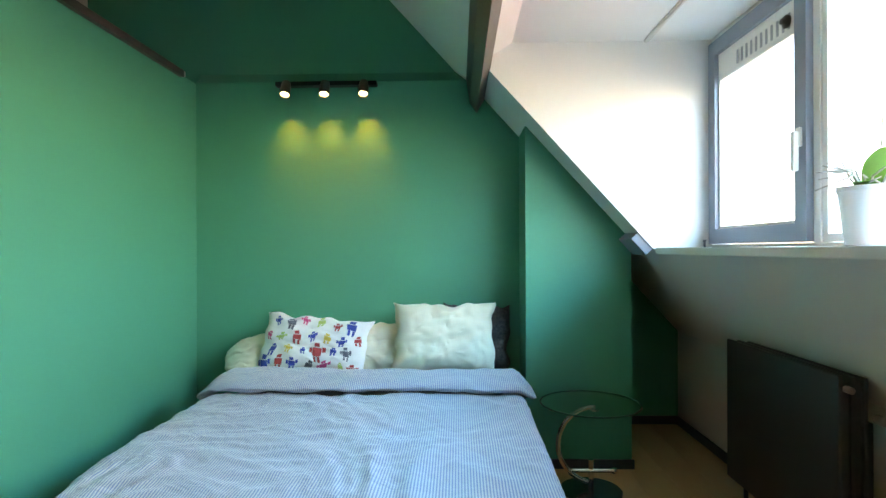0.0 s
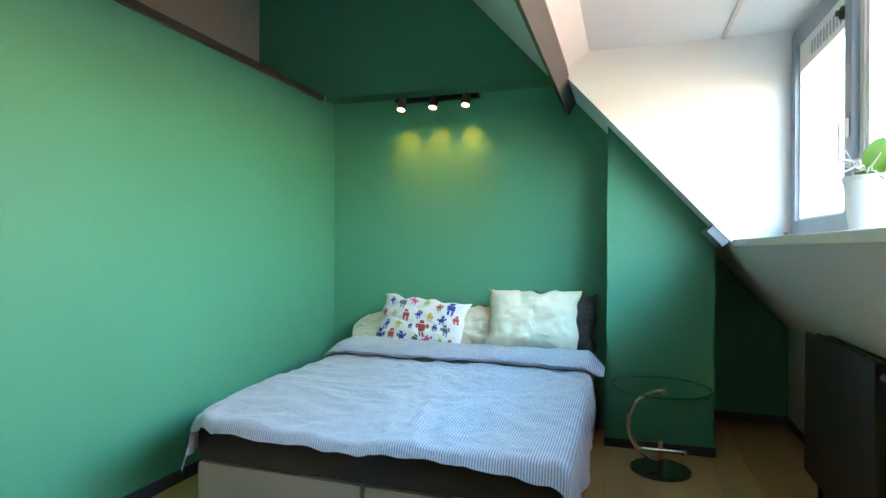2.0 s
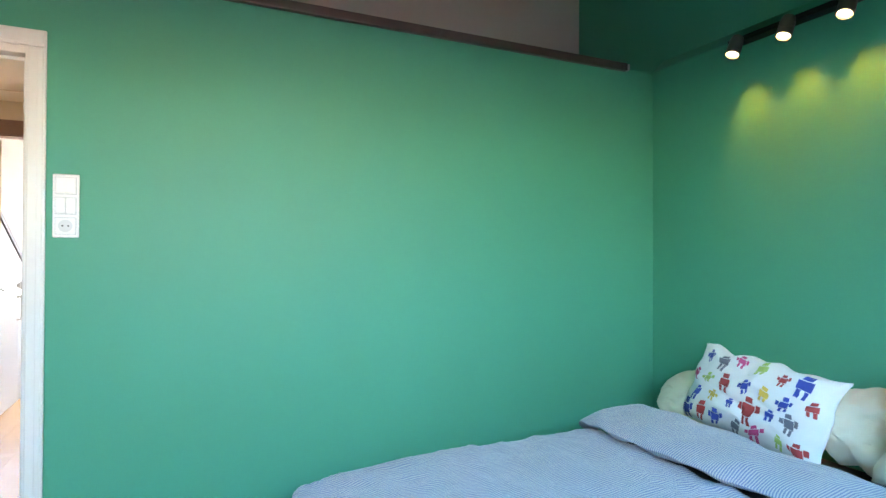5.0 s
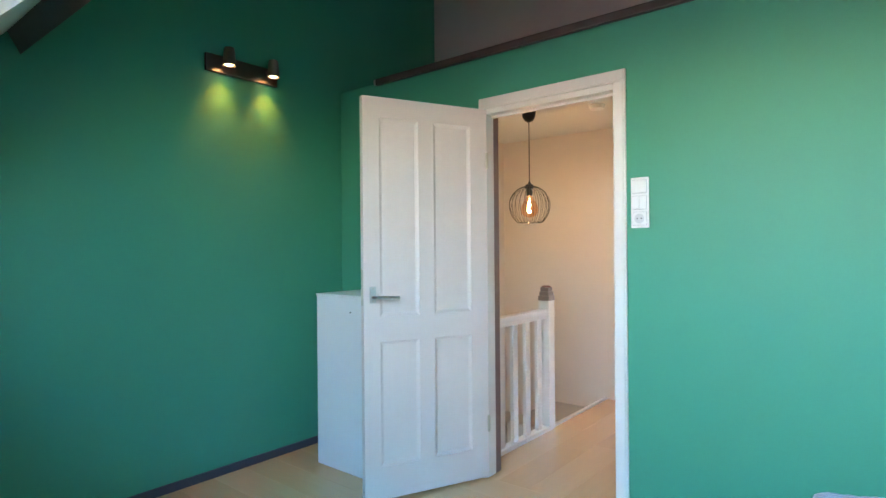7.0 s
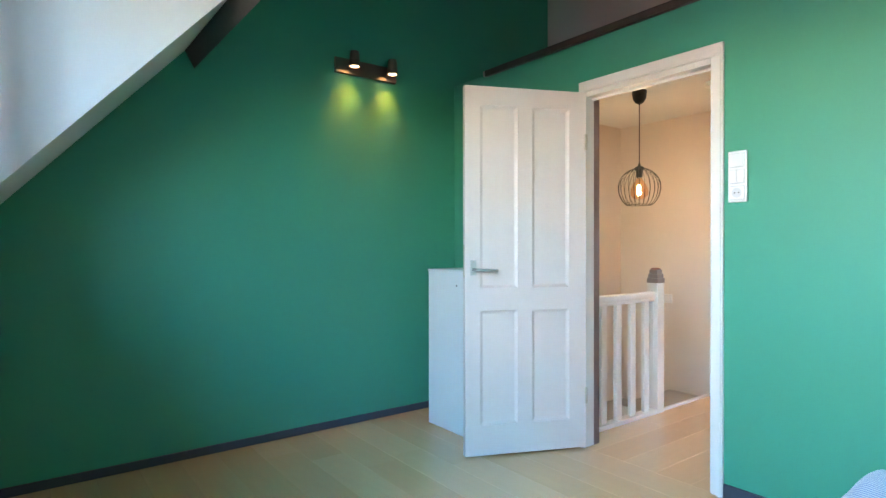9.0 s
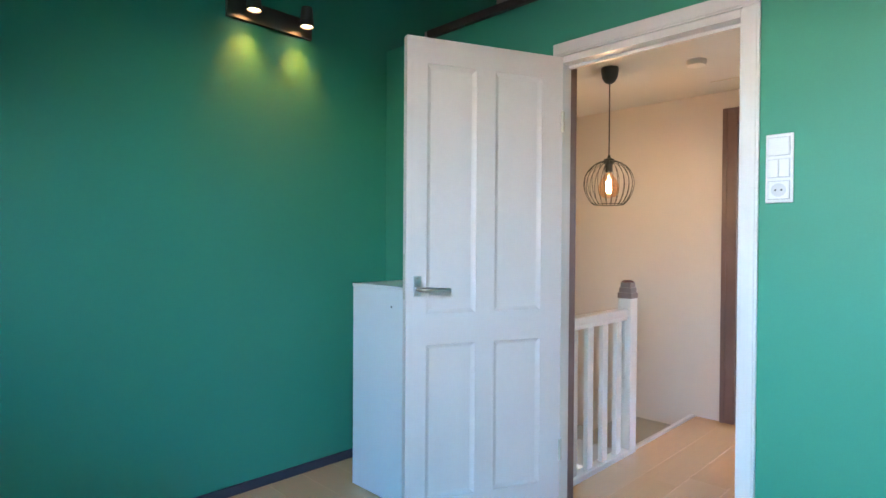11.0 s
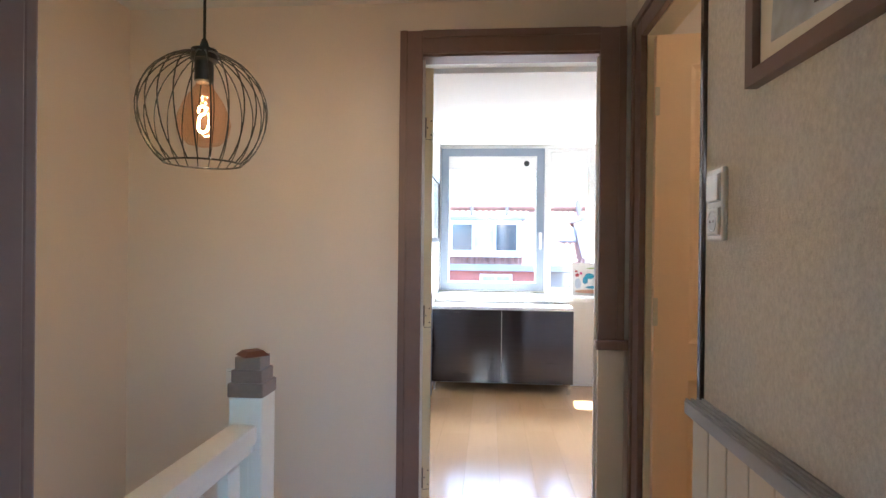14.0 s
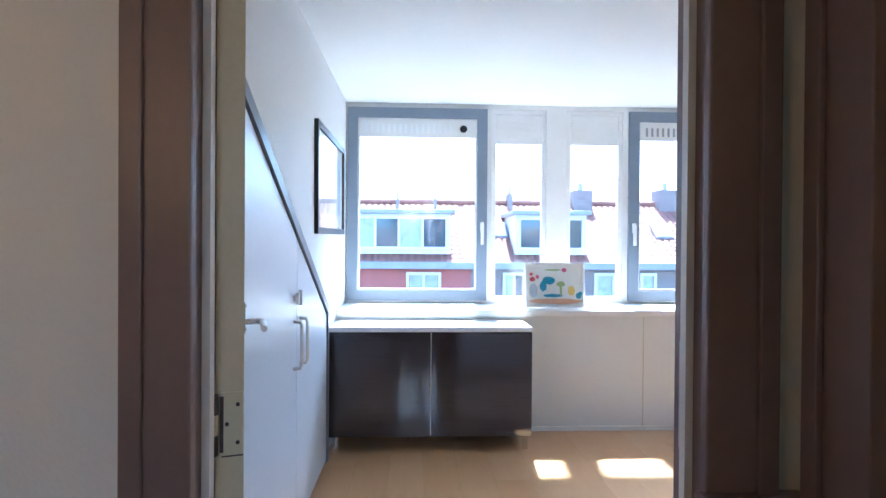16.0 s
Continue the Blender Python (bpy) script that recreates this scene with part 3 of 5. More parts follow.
def leaf_mesh(width, height, thick, panels):
    """A framed door leaf along +x from its hinge at the origin, panels (x0, x1, z0, z1) sunk into both faces with a moulding."""
    bm = bmesh.new()
    xs = sorted({0, width, *[p[0] for p in panels], *[p[1] for p in panels]})
    zs = sorted({0, height, *[p[2] for p in panels], *[p[3] for p in panels]})

    def in_panel(a, b, c, d):
        return any(p[0] <= a and b <= p[1] and p[2] <= c and d <= p[3] for p in panels)
    for a, b in zip(xs, xs[1:]):
        for c, d in zip(zs, zs[1:]):
            if not in_panel(a, b, c, d):
                add_box(bm, (a, -thick / 2, c), (b, thick / 2, d))
    for x0, x1, z0, z1 in panels:
        sunk = thick / 2 - 0.011
        add_box(bm, (x0, -sunk, z0), (x1, sunk, z1))
        for s in (-1, 1):
            for o0, d0, o1, d1 in ((0.0, 0.003, 0.011, 0.0085), (0.011, 0.0085, 0.018, 0.0108)):
                def ring(o, d):
                    return [Vector((x0 + o, s * (thick / 2 - d), z0 + o)), Vector((x1 - o, s * (thick / 2 - d), z0 + o)), Vector((x1 - o, s * (thick / 2 - d), z1 - o)), Vector((x0 + o, s * (thick / 2 - d), z1 - o))]
                loops = [[bm.verts.new(p) for p in ring(o, d)] for o, d in ((o0, 0.0109), (o0, d0), (o1, d1), (o1, 0.0109))]
                for p, q in zip(loops, loops[1:]):
                    for k in range(4):
                        bm.faces.new((p[k], p[(k + 1) % 4], q[(k + 1) % 4], q[k]))
    return bm


def lever(parent, x, z, y, s, length, mlabel):
    """A lever handle with a plate on the face at y, towards s; the lever points to the hinge."""
    ya, yb = sorted((y, y + 0.006 * s))
    pl = part("handle_plate", box((x - 0.017, ya, z - 0.030), (x + 0.017, yb, z + 0.052), 0.002), M["steel"], parent, "steel back plate")
    part("lever", tube([(x, y, z), (x, y + 0.035 * s, z), (x - 0.008, y + 0.046 * s, z), (x - 0.025, y + 0.05 * s, z), (x - length, y + 0.05 * s, z - 0.004)], 0.0085, 10), M["steel"], parent, mlabel, True)
    for zz in (z - 0.021, z + 0.043):
        part("screw", lathe([(0.004, 0), (0.004, 0.002)], n=8, m=Matrix.Translation((x, y + 0.006 * s, zz)) @ pose(0, 0, 0, -90 * s, 0, 0)), M["hardware"], pl)


# bedroom door, open
d1 = empty("door_1", "white four-panel wooden door standing open", "door", kind="structure")
PANELS = [(0.105, 0.328, 0.92, 1.925), (0.415, 0.632, 0.92, 1.925), (0.105, 0.328, 0.165, 0.795), (0.415, 0.632, 0.165, 0.795)]
lf = part("door_leaf", leaf_mesh(0.718, 2.028, 0.04, PANELS), M["doorwhite"], d1)
lever(lf, 0.672, 1.022, 0.02, 1, 0.125, "steel lever handle")
part("hinge", lathe([(0.008, 0), (0.008, 0.09)], (0.0, 0.02, 0.25), 10), M["hardware"], lf)
part("hinge", lathe([(0.008, 0), (0.008, 0.09)], (0.0, 0.02, 1.7), 10), M["hardware"], lf)
part("edge_lock", box((0.7185, -0.011, 0.98), (0.7205, 0.011, 1.16), 0.0005), M["hardware"], lf)
d1.matrix_world = pose(0.006, -0.803, 0.014, 0, 0, -24.0)
jb = empty("door_frame_1", "white painted wooden door frame in the green wall", "door frame", kind="structure")
part("jamb", box((-0.074, -0.818, 0), (0.0, -0.798, 2.06), 0.002), M["trimwhite"], jb)
part("jamb_edge", box((-0.112, -0.818, 0), (-0.074, -0.799, 2.06), 0.002), M["brown"], jb, "brown painted edge of the hinge jamb")
for nm, lo, hi in (("jamb", (-0.112, -0.068, 0), (0.0, -0.03, 2.06)), ("head", (-0.112, -0.798, 2.022), (0.0, -0.068, 2.06)),
                   ("stop", (-0.07, -0.082, 0), (-0.052, -0.068, 2.022)), ("stop", (-0.07, -0.796, 2.008), (-0.052, -0.082, 2.022))):
    part(nm, box(lo, hi, 0.002), M["trimwhite"], jb)
for nm, y0, y1, z0, z1 in (("casing", -0.836, -0.797, 0, 2.05), ("casing", -0.057, -0.001, 0, 2.05), ("casing", -0.836, -0.001, 2.05, 2.108)):
    c = part(nm, box((0.0, y0, z0), (0.017, y1, z1), 0.004), M["trimwhite"], jb)
    part("casing_bead", box((0.017, y0 + (0.008 if y0 < -0.5 else 0.03), z0 + (0.006 if z0 else 0)), (0.023, y1 - (0.012 if y0 < -0.5 and y1 < -0.5 else 0.008), z1 - 0.008), 0.002), M["trimwhite"], c)
for nm, y0, y1, z0, z1 in (("casing", -0.87, -0.80, 0, 2.05), ("casing", -0.057, 0.02, 0, 2.05), ("casing", -0.87, 0.02, 2.05, 2.12)):
    part(nm, box((-0.128, y0, z0), (-0.112, y1, z1), 0.003), M["brown"], jb, "brown painted casing on the landing side")
part("strike_plate", box((-0.03, -0.0685, 0.95), (-0.01, -0.0665, 1.12)), M["rail"], jb)

# second room's door and frame
jb2 = empty("door_frame_2", "brown painted door frame with cream inner jamb", "door frame", kind="structure")
FX = HX1
for nm, lo, hi in (("casing", (FX, -0.765, 0), (FX + 0.018, -0.672, 2.152)), ("casing", (FX, 0.045, 0.90), (FX + 0.018, 0.147, 2.152)), ("casing", (FX, -0.672, 2.06), (FX + 0.018, 0.045, 2.152))):
    c = part(nm, box(lo, hi, 0.004), M["brown"], jb2)
    l2, h2 = list(lo), list(hi)
    l2[0], h2[0] = FX + 0.018, FX + 0.026
    if nm and h2[2] - l2[2] > 1:
        l2[1], h2[1] = (l2[1], l2[1] + 0.03) if lo[1] < 0 else (h2[1] - 0.03, h2[1])
    else:
        l2[2] = h2[2] - 0.03
    part("casing_bead", box(l2, h2, 0.003), M["brown"], c)
part("casing_foot", box((FX, 0.045, 0.0), (FX + 0.02, 0.15, 0.862), 0.003), M["panelling"], jb2, "cream lower casing")
part("casing_cap", box((FX, 0.035, 0.862), (FX + 0.045, 0.19, 0.90), 0.006), M["brown"], jb2, "brown dado cap")
part("gap_strip", box((FX, 0.147, 0.90), (FX + 0.006, 0.19, HC - 0.002)), M["trimwhite"], jb2)
for nm, lo, hi in (("jamb", (FX - 0.105, -0.70, 0), (FX, -0.680, 2.09)), ("jamb", (FX - 0.105, 0.055, 0), (FX, 0.07, 2.09)), ("head", (FX - 0.105, -0.680, 2.052), (FX, 0.055, 2.09))):
    part(nm, box(lo, hi, 0.002), M["brown"], jb2)
part("stop", box((FX - 0.06, -0.680, 0), (FX - 0.042, -0.668, 2.052)), M["trimwhite"], jb2)
part("stop", box((FX - 0.06, 0.043, 0), (FX - 0.042, 0.055, 2.052)), M["trimwhite"], jb2)
part("strike_plate", box((FX - 0.085, 0.0535, 0.93), (FX - 0.07, 0.0555, 1.1)), M["steel"], jb2)
d2 = empty("door_2", "cream and white panel door opened flat into the second room", "door", kind="structure")
lf2 = part("door_leaf", leaf_mesh(0.72, 2.03, 0.04, PANELS), M["doorwhite"], d2)
part("leaf_edge", box((-0.003, -0.021, 0.002), (0.0, 0.021, 2.028)), M["creamjamb"], lf2, "cream painted hinge edge")
for z in (0.21, 0.91, 1.72):
    h = part("hinge", box((-0.006, -0.02, z), (-0.003, 0.014, z + 0.10), 0.001), M["creamjamb"], lf2, "painted butt hinge")
    for k in range(3):
        part("knuckle", lathe([(0.001, 0), (0.008, 0), (0.008, 0.03), (0.001, 0.03)], (-0.010, 0.024, z + 0.004 + k * 0.032), 10), M["rail" if k != 1 else "creamjamb"], h)
    for dy, dz in ((-0.012, 0.02), (0.004, 0.05), (-0.012, 0.08)):
        part("screw", lathe([(0.001, 0), (0.0032, 0), (0.0032, 0.001), (0.001, 0.001)], n=10, m=Matrix.Translation((-0.006, dy, z + dz)) @ pose(0, 0, 0, 0, -90, 0)), M["rail"], h)
    part("worn_edge", box((-0.0066, 0.009, z + 0.006), (-0.0058, 0.0145, z + 0.094)), M["rail"], h, "chipped dark paint along the knuckles")
    part("worn_edge", box((-0.0066, -0.0205, z - 0.0015), (-0.0058, 0.012, z + 0.0005)), M["rail"], h)
lever(lf2, 0.675, 1.03, -0.02, -1, 0.12, "white lever handle")
d2.matrix_world = pose(FX - 0.106, -0.660, 0.008, 0, 0, 197.0) @ Matrix.Diagonal((1, 1, 1, 1))

# small room's door and frame
jb3 = empty("door_frame_3", "brown painted frame of the small room's door", "door frame", kind="structure")
for nm, lo, hi, mm in (("casing", (-1.90, 0.165, 0), (-1.795, 0.188, 2.15), "brown"), ("casing", (-1.795, 0.165, 2.06), (-0.975, 0.188, 2.15), "brown"), ("jamb", (-1.86, 0.19, 0), (-1.792, 0.275, 2.06), "creamjamb"),
                       ("head", (-1.86, 0.19, 2.06), (-0.96, 0.275, 2.12), "creamjamb"), ("casing_bead", (-1.90, 0.155, 0), (-1.87, 0.165, 2.15), "brown"), ("casing_bead", (-1.87, 0.155, 2.12), (-0.975, 0.165, 2.15), "brown")):
    part(nm, box(lo, hi, 0.003), M[mm], jb3)
d3 = empty("door_3", "cream panel door standing open into the small room", "door", kind="structure")
lf3 = part("door_leaf", leaf_mesh(0.78, 2.03, 0.04, [(0.12, 0.34, 0.92, 1.92), (0.44, 0.66, 0.92, 1.92), (0.12, 0.34, 0.17, 0.79), (0.44, 0.66, 0.17, 0.79)]), M["peach"], d3)
for z in (0.25, 0.98, 1.74):
    part("hinge", box((-0.004, -0.028, z), (0.012, -0.0195, z + 0.1), 0.001), M["hardware"], lf3, "painted butt hinge")
d3.matrix_world = pose(-1.752, 0.205, 0.008, 0, 0, 86)
# unseen lamp, added to give the small room its warm light
cl3 = empty("ceiling_lamp", "unseen round ceiling lamp, added to light the small room", "lamp", pose(-1.1, 1.0, HC))
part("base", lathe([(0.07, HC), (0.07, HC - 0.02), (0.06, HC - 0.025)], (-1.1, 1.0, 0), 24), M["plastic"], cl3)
part("shade", lathe([(0.085, HC - 0.025), (0.10, HC - 0.05), (0.085, HC - 0.09), (0.002, HC - 0.11)], (-1.1, 1.0, 0), 24), M["opal"], cl3, "glowing shade of the added lamp", True)

# ---- bedroom things ----
# bed
BX0, BX1, BY0, BY1 = 0.46, 2.03, 0.90, 2.87
bed = empty("bed", "double box-spring bed with dark mattress, standing against the green wall", "bed", pose((BX0 + BX1) / 2, 1.9, 0))
mid = (BX0 + BX1) / 2
part("box_spring", box((BX0, BY0, 0.07), (mid - 0.006, BY1, 0.305), 0.02), M["boxspring"], bed, "taupe upholstered base half", True)
part("box_spring", box((mid + 0.006, BY0, 0.07), (BX1, BY1, 0.305), 0.02), M["boxspring"], bed, "taupe upholstered base half", True)
part("mattress", box((BX0, BY0 - 0.015, 0.307), (BX1 - 0.012, BY1, 0.48), 0.05), M["mattress"], bed, "anthracite mattress", True)
for x in (BX0 + 0.1, BX1 - 0.1):
    for y in (BY0 + 0.1, BY1 - 0.1):
        part("leg", lathe([(0.025, 0), (0.03, 0.07)], (x, y, 0), 12), M["black"], bed)


def duvet_point(u, v):
    """u across the bed, v from the foot to the head; the cloth drops over both sides and, just, over the foot."""
    side_l, side_r = 0.08, 0.17
    wx, wy = BX1 - BX0 + 0.075, 1.32
    s = u * (wx + side_l + side_r) - side_l
    corner = max(0, abs(2 * u - 1) - 0.72) / 0.28
    foot = 0.006 + 0.006 * math.sin(u * 9) + 0.015 * noise.noise(Vector((u * 5, 1, 3))) + (0.13 if u > 0.5 else 0.05) * corner * corner + 0.02 * u
    tt = v * (wy + foot) - foot
    drop_l, drop_r, drop_f = max(0, -s), max(0, s - wx), max(0, -tt)
    cs, ct_ = min(max(s, 0), wx), max(tt, 0)
    x, y = BX0 - 0.06 + cs, BY0 - 0.15 + ct_
    d = min(cs, wx - cs)
    low = 1 - min(ct_ / 1.0, 1)

    def shoulder(q, r):
        return r - math.sqrt(max(r * r - (r - min(q, r)) ** 2, 0))
    puff = max(0.0, math.sin(math.pi * cs / wx)) ** 0.5
    z = 0.524 + 0.012 * puff + 0.012 * min(ct_ / wy, 1) - 0.006 * low * low * (3 - 2 * low)
    z -= min(shoulder(d, 0.09 if cs < wx / 2 else 0.05) + shoulder(ct_, 0.03), 0.09)
    down = max(drop_l, drop_r) + drop_f
    z -= 0.92 * down
    x += (0.0 if drop_l else 0.02 if drop_r else 0) * max(drop_l, drop_r)
    y -= 0.25 * drop_f
    # the foot corner towards the wall is drawn in
    near = max(0, 1 - ct_ / 0.35) * max(0, 1 - cs / 0.30)
    x, y = x + 0.11 * near, y + 0.05 * near
    # quilted puffs, long soft folds and small creases
    on = 1.0 if down == 0 else max(0.3, 1 - down * 6)
    q = Vector((s, tt, 0))
    warp = Vector((noise.noise(q * 1.7), noise.noise(q * 1.7 + Vector((5, 2, 0))), 0)) * 0.25
    p = q + warp
    z += on * (0.018 * noise.noise(p * 2.1) + 0.026 * (0.5 - abs(noise.noise(Vector((p.x * 4.6 + p.y * 1.5, p.y * 3.0 - p.x, 4))))) + 0.014 * (0.4 - abs(noise.noise(Vector((p.x * 11 - p.y * 4, p.y * 8, 9))))) + 0.0025 * noise.noise(p * 26))
    if down:
        ripple = 0.16 * down * math.sin((s if drop_f else tt) * 19 + 3 * noise.noise(q * 2.5)) + 0.20 * down * noise.noise(q * 7)
        if drop_f:
            y -= abs(ripple)
        else:
            x += abs(ripple) * (-1 if drop_l else 1)
    # small gathers along the foot end
    z += 0.007 * math.exp(-3.5 * ct_) * math.sin(s * 34 + 5 * noise.noise(q * 2.2)) * (0.6 + noise.noise(q * 1.3))
    return Vector((x, y, max(z, 0.26)))


def cloth_thick(bm, t):
    bmesh.ops.recalc_face_normals(bm, faces=bm.faces)
    bmesh.ops.solidify(bm, geom=bm.faces[:], thickness=t)
    return bm


duvet = empty("duvet", "blue and white striped duvet spread over the bed, turned down", "duvet", pose(mid, 1.5, 0.58))
part("cover", sheet(duvet_point, 150, 130, uv=lambda u, v: (u * 1.94, v * 1.40)), M["duvet"], duvet, smooth=True)


def fold_point(u, v):
    """The turned-down top of the duvet: a flattened roll across the bed."""
    s = u * (BX1 - BX0 + 0.16) - 0.09
    a = v * 2 * math.pi
    end = min(u, 1 - u)
    k = min(1.0, (end / 0.05) ** 0.5) if end < 0.05 else 1.0
    hump = 0.82 + 0.16 * noise.noise(Vector((s * 3.2, 0, 1)))
    y = 2.22 + 0.21 * math.cos(a) * (0.9 + 0.1 * math.sin(s * 5)) * (0.5 + 0.5 * k) + 0.03 * noise.noise(Vector((s * 2.1, 3, 0)))
    z = 0.594 + 0.052 * math.sin(a) * hump * k
    droop = max(0, s - (BX1 - BX0 - 0.02)) * 0.9 + max(0, 0.02 - s) * 0.9
    z += 0.016 * noise.noise(Vector((s * 9, math.cos(a) * 2.0, math.sin(a)))) - droop * 0.8
    return Vector((BX0 + s, y, z))


part("turned_fold", sheet(fold_point, 90, 28, uv=lambda u, v: (u * 1.85, v)), M["duvet"], duvet, smooth=True)


def pillow_bm(w, h, t, seed, pinch=0.06, nu=44, nv=34, off=0.0):
    """A stuffed pillow, w by h, standing in the xz plane with its middle at the origin."""
    bm = bmesh.new()

    def pt(u, v, s):
        return pillow_pt(w, h, t, seed, pinch, u, v, s, off)
    for s in (-1, 1):
        g = [[bm.verts.new(pt(-1 + 2 * i / nu, -1 + 2 * j / nv, s)) for j in range(nv + 1)] for i in range(nu + 1)]
        for i in range(nu):
            for j in range(nv):
                bm.faces.new((g[i][j], g[i + 1][j], g[i + 1][j + 1], g[i][j + 1]))
    bmesh.ops.remove_doubles(bm, verts=bm.verts, dist=0.0005)
    return bm


def pillow_pt(w, h, t, seed, pinch, u, v, s, off=0.0):
    x = u * w / 2 * (1 - pinch * (1 - v * v))
    z = v * h / 2 * (1 - pinch * (1 - u * u))
    if pinch < 0:
        x, z = u * w / 2 * (1 - 0.22 * v ** 4), v * h / 2 * (1 - 0.30 * u ** 4)
    e = max(0.0, (1 - u ** 4) * (1 - v ** 4))
    y = s * t / 2 * e ** 0.55
    wr = noise.noise(Vector((u * 2.2 + seed, v * 2.2, s * 3))) * 0.018 + noise.noise(Vector((u * 6 + seed, v * 5, s))) * 0.012 + (0.4 - abs(noise.noise(Vector((u * 9 + seed, v * 7 - u * 4, s * 2))))) * 0.012
    y += s * wr * e
    x += 0.022 * noise.noise(Vector((u * 2.6, v * 2.6, seed)))
    z += 0.026 * noise.noise(Vector((u * 3.2, v * 2, seed + 5)))
    return Vector((x, y + s * off, z))


def pillow(name, label, material, w, h, t, m, seed, pinch=0.06):
    th = empty(name, label, "pillow", m)
    c = part("pillow_body", pillow_bm(w, h, t, seed, pinch), material, None, "", True)
    c.parent = th
    return th


pillow("pillow", "soft white pillow lying flat against the green wall", M["cream"], 0.64, 0.31, 0.16, pose(0.60, 2.70, 0.625, -44, -6, 0), 3, -1)
pillow("pillow", "cream pillow lying behind the other pillows", M["cream"], 0.55, 0.32, 0.18, pose(1.32, 2.76, 0.66, -30, 3, 0), 4, -1)
pillow("cushion", "dark speckled cushion standing behind the cream pillow", M["darkcushion"], 0.42, 0.40, 0.12, pose(1.815, 2.81, 0.73, -10, 2, 0), 6)
pillow("pillow", "square cream pillow leaning against the wall", M["cream"], 0.62, 0.43, 0.20, pose(1.625, 2.66, 0.745, -20, 0, 2), 9)
PW, PH, PT, PS = 0.66, 0.36, 0.17, 12
robo = pillow("pillow", "white pillow printed with small colourful toy robots", M["print"], PW, PH, PT, pose(0.85, 2.63, 0.70, -20, 5, -3), PS)


def print_mesh(rects):
    """Printed patches: each rectangle laid on the pillow's front."""
    bm = bmesh.new()
    for x0, x1, z0, z1 in rects:
        nu, nv = 3, 3
        g = [[bm.verts.new(pillow_pt(PW, PH, PT, PS, 0.06, (x0 + (x1 - x0) * i / nu), (z0 + (z1 - z0) * j / nv), -1, 0.0025)) for j in range(nv + 1)] for i in range(nu + 1)]
        for i in range(nu):
            for j in range(nv):
                bm.faces.new((g[i][j], g[i + 1][j], g[i + 1][j + 1], g[i][j + 1]))
    return bm


rng = random.Random(5)
inks = ["ink_blue", "ink_red", "ink_blue", "ink_grey", "ink_pink", "ink_lime", "ink_red", "ink_blue", "ink_yellow"]
count = 0
for row, zc in enumerate((-0.72, -0.24, 0.24, 0.72)):
    for col in range(7):
        xc = -0.84 + col * 0.28 + (0.12 if row % 2 else 0) + rng.uniform(-0.03, 0.03)
        if abs(xc) > 0.9:
            continue
        k = rng.uniform(0.9, 1.3) * (1.35 if (row + col) % 4 == 0 else 1)
        zz = zc + rng.uniform(-0.05, 0.05)
        w, h = 0.05 * k, 0.11 * k
        shape = [(xc - w, xc + w, zz - h * 0.6, zz + h * 0.5), (xc - w * 0.6, xc + w * 0.6, zz + h * 0.62, zz + h * 1.25),
                 (xc - w * 0.8, xc - w * 0.25, zz - h * 1.5, zz - h * 0.65), (xc + w * 0.25, xc + w * 0.8, zz - h * 1.5, zz - h * 0.65)]
        if count % 2 == 0:
            shape += [(xc - w * 1.8, xc - w * 1.1, zz - h * 0.3, zz + h * 0.45), (xc + w * 1.1, xc + w * 1.8, zz - h * 0.1, zz + h * 0.7)]
        shape = [tuple(min(max(q, -0.96), 0.96) for q in r) for r in shape]
        pr = part("print", print_mesh(shape), M[inks[count % len(inks)]])
        pr.parent = robo
        count += 1

# track light over the bed
tl = empty("track_light", "black wall track with three lit bronze spots over the bed", "lamp", pose(0.865, 2.87, 2.345))
part("track", box((0.54, 2.855, 2.325), (1.19, 2.9145, 2.352), 0.004), M["black"], tl)
for x in (0.625, 0.872, 1.118):
    tilt = Matrix.Translation((x, 2.80, 2.29)) @ pose(0, 0, 0, -24, 0, 0)
    part("arm", tube([(x - 0.034, 2.865, 2.332), (x - 0.036, 2.82, 2.305), (x - 0.034, 2.80, 2.285)], 0.004, 6), M["black"], tl)
    sp = part("spot", lathe([(0.012, 0.05), (0.026, 0.046), (0.031, 0.02), (0.032, -0.045), (0.028, -0.05), (0.026, -0.04), (0.002, -0.036)], n=20, m=tilt), M["bronze"], tl, "bronze spot head", True)
    part("bulb", lathe([(0.001, -0.049), (0.015, -0.047), (0.0255, -0.041), (0.001, -0.037)], n=16, m=tilt), M["spotbulb"], sp, "lit warm bulb", True)
    lamp("track_spot", "SPOT", 1.15, (1.0, 0.27, 0.02), look((x, 2.77, 2.235), (x + 0.02, 2.915, 1.90)), cone=62, blend=1.0, r=0.03)

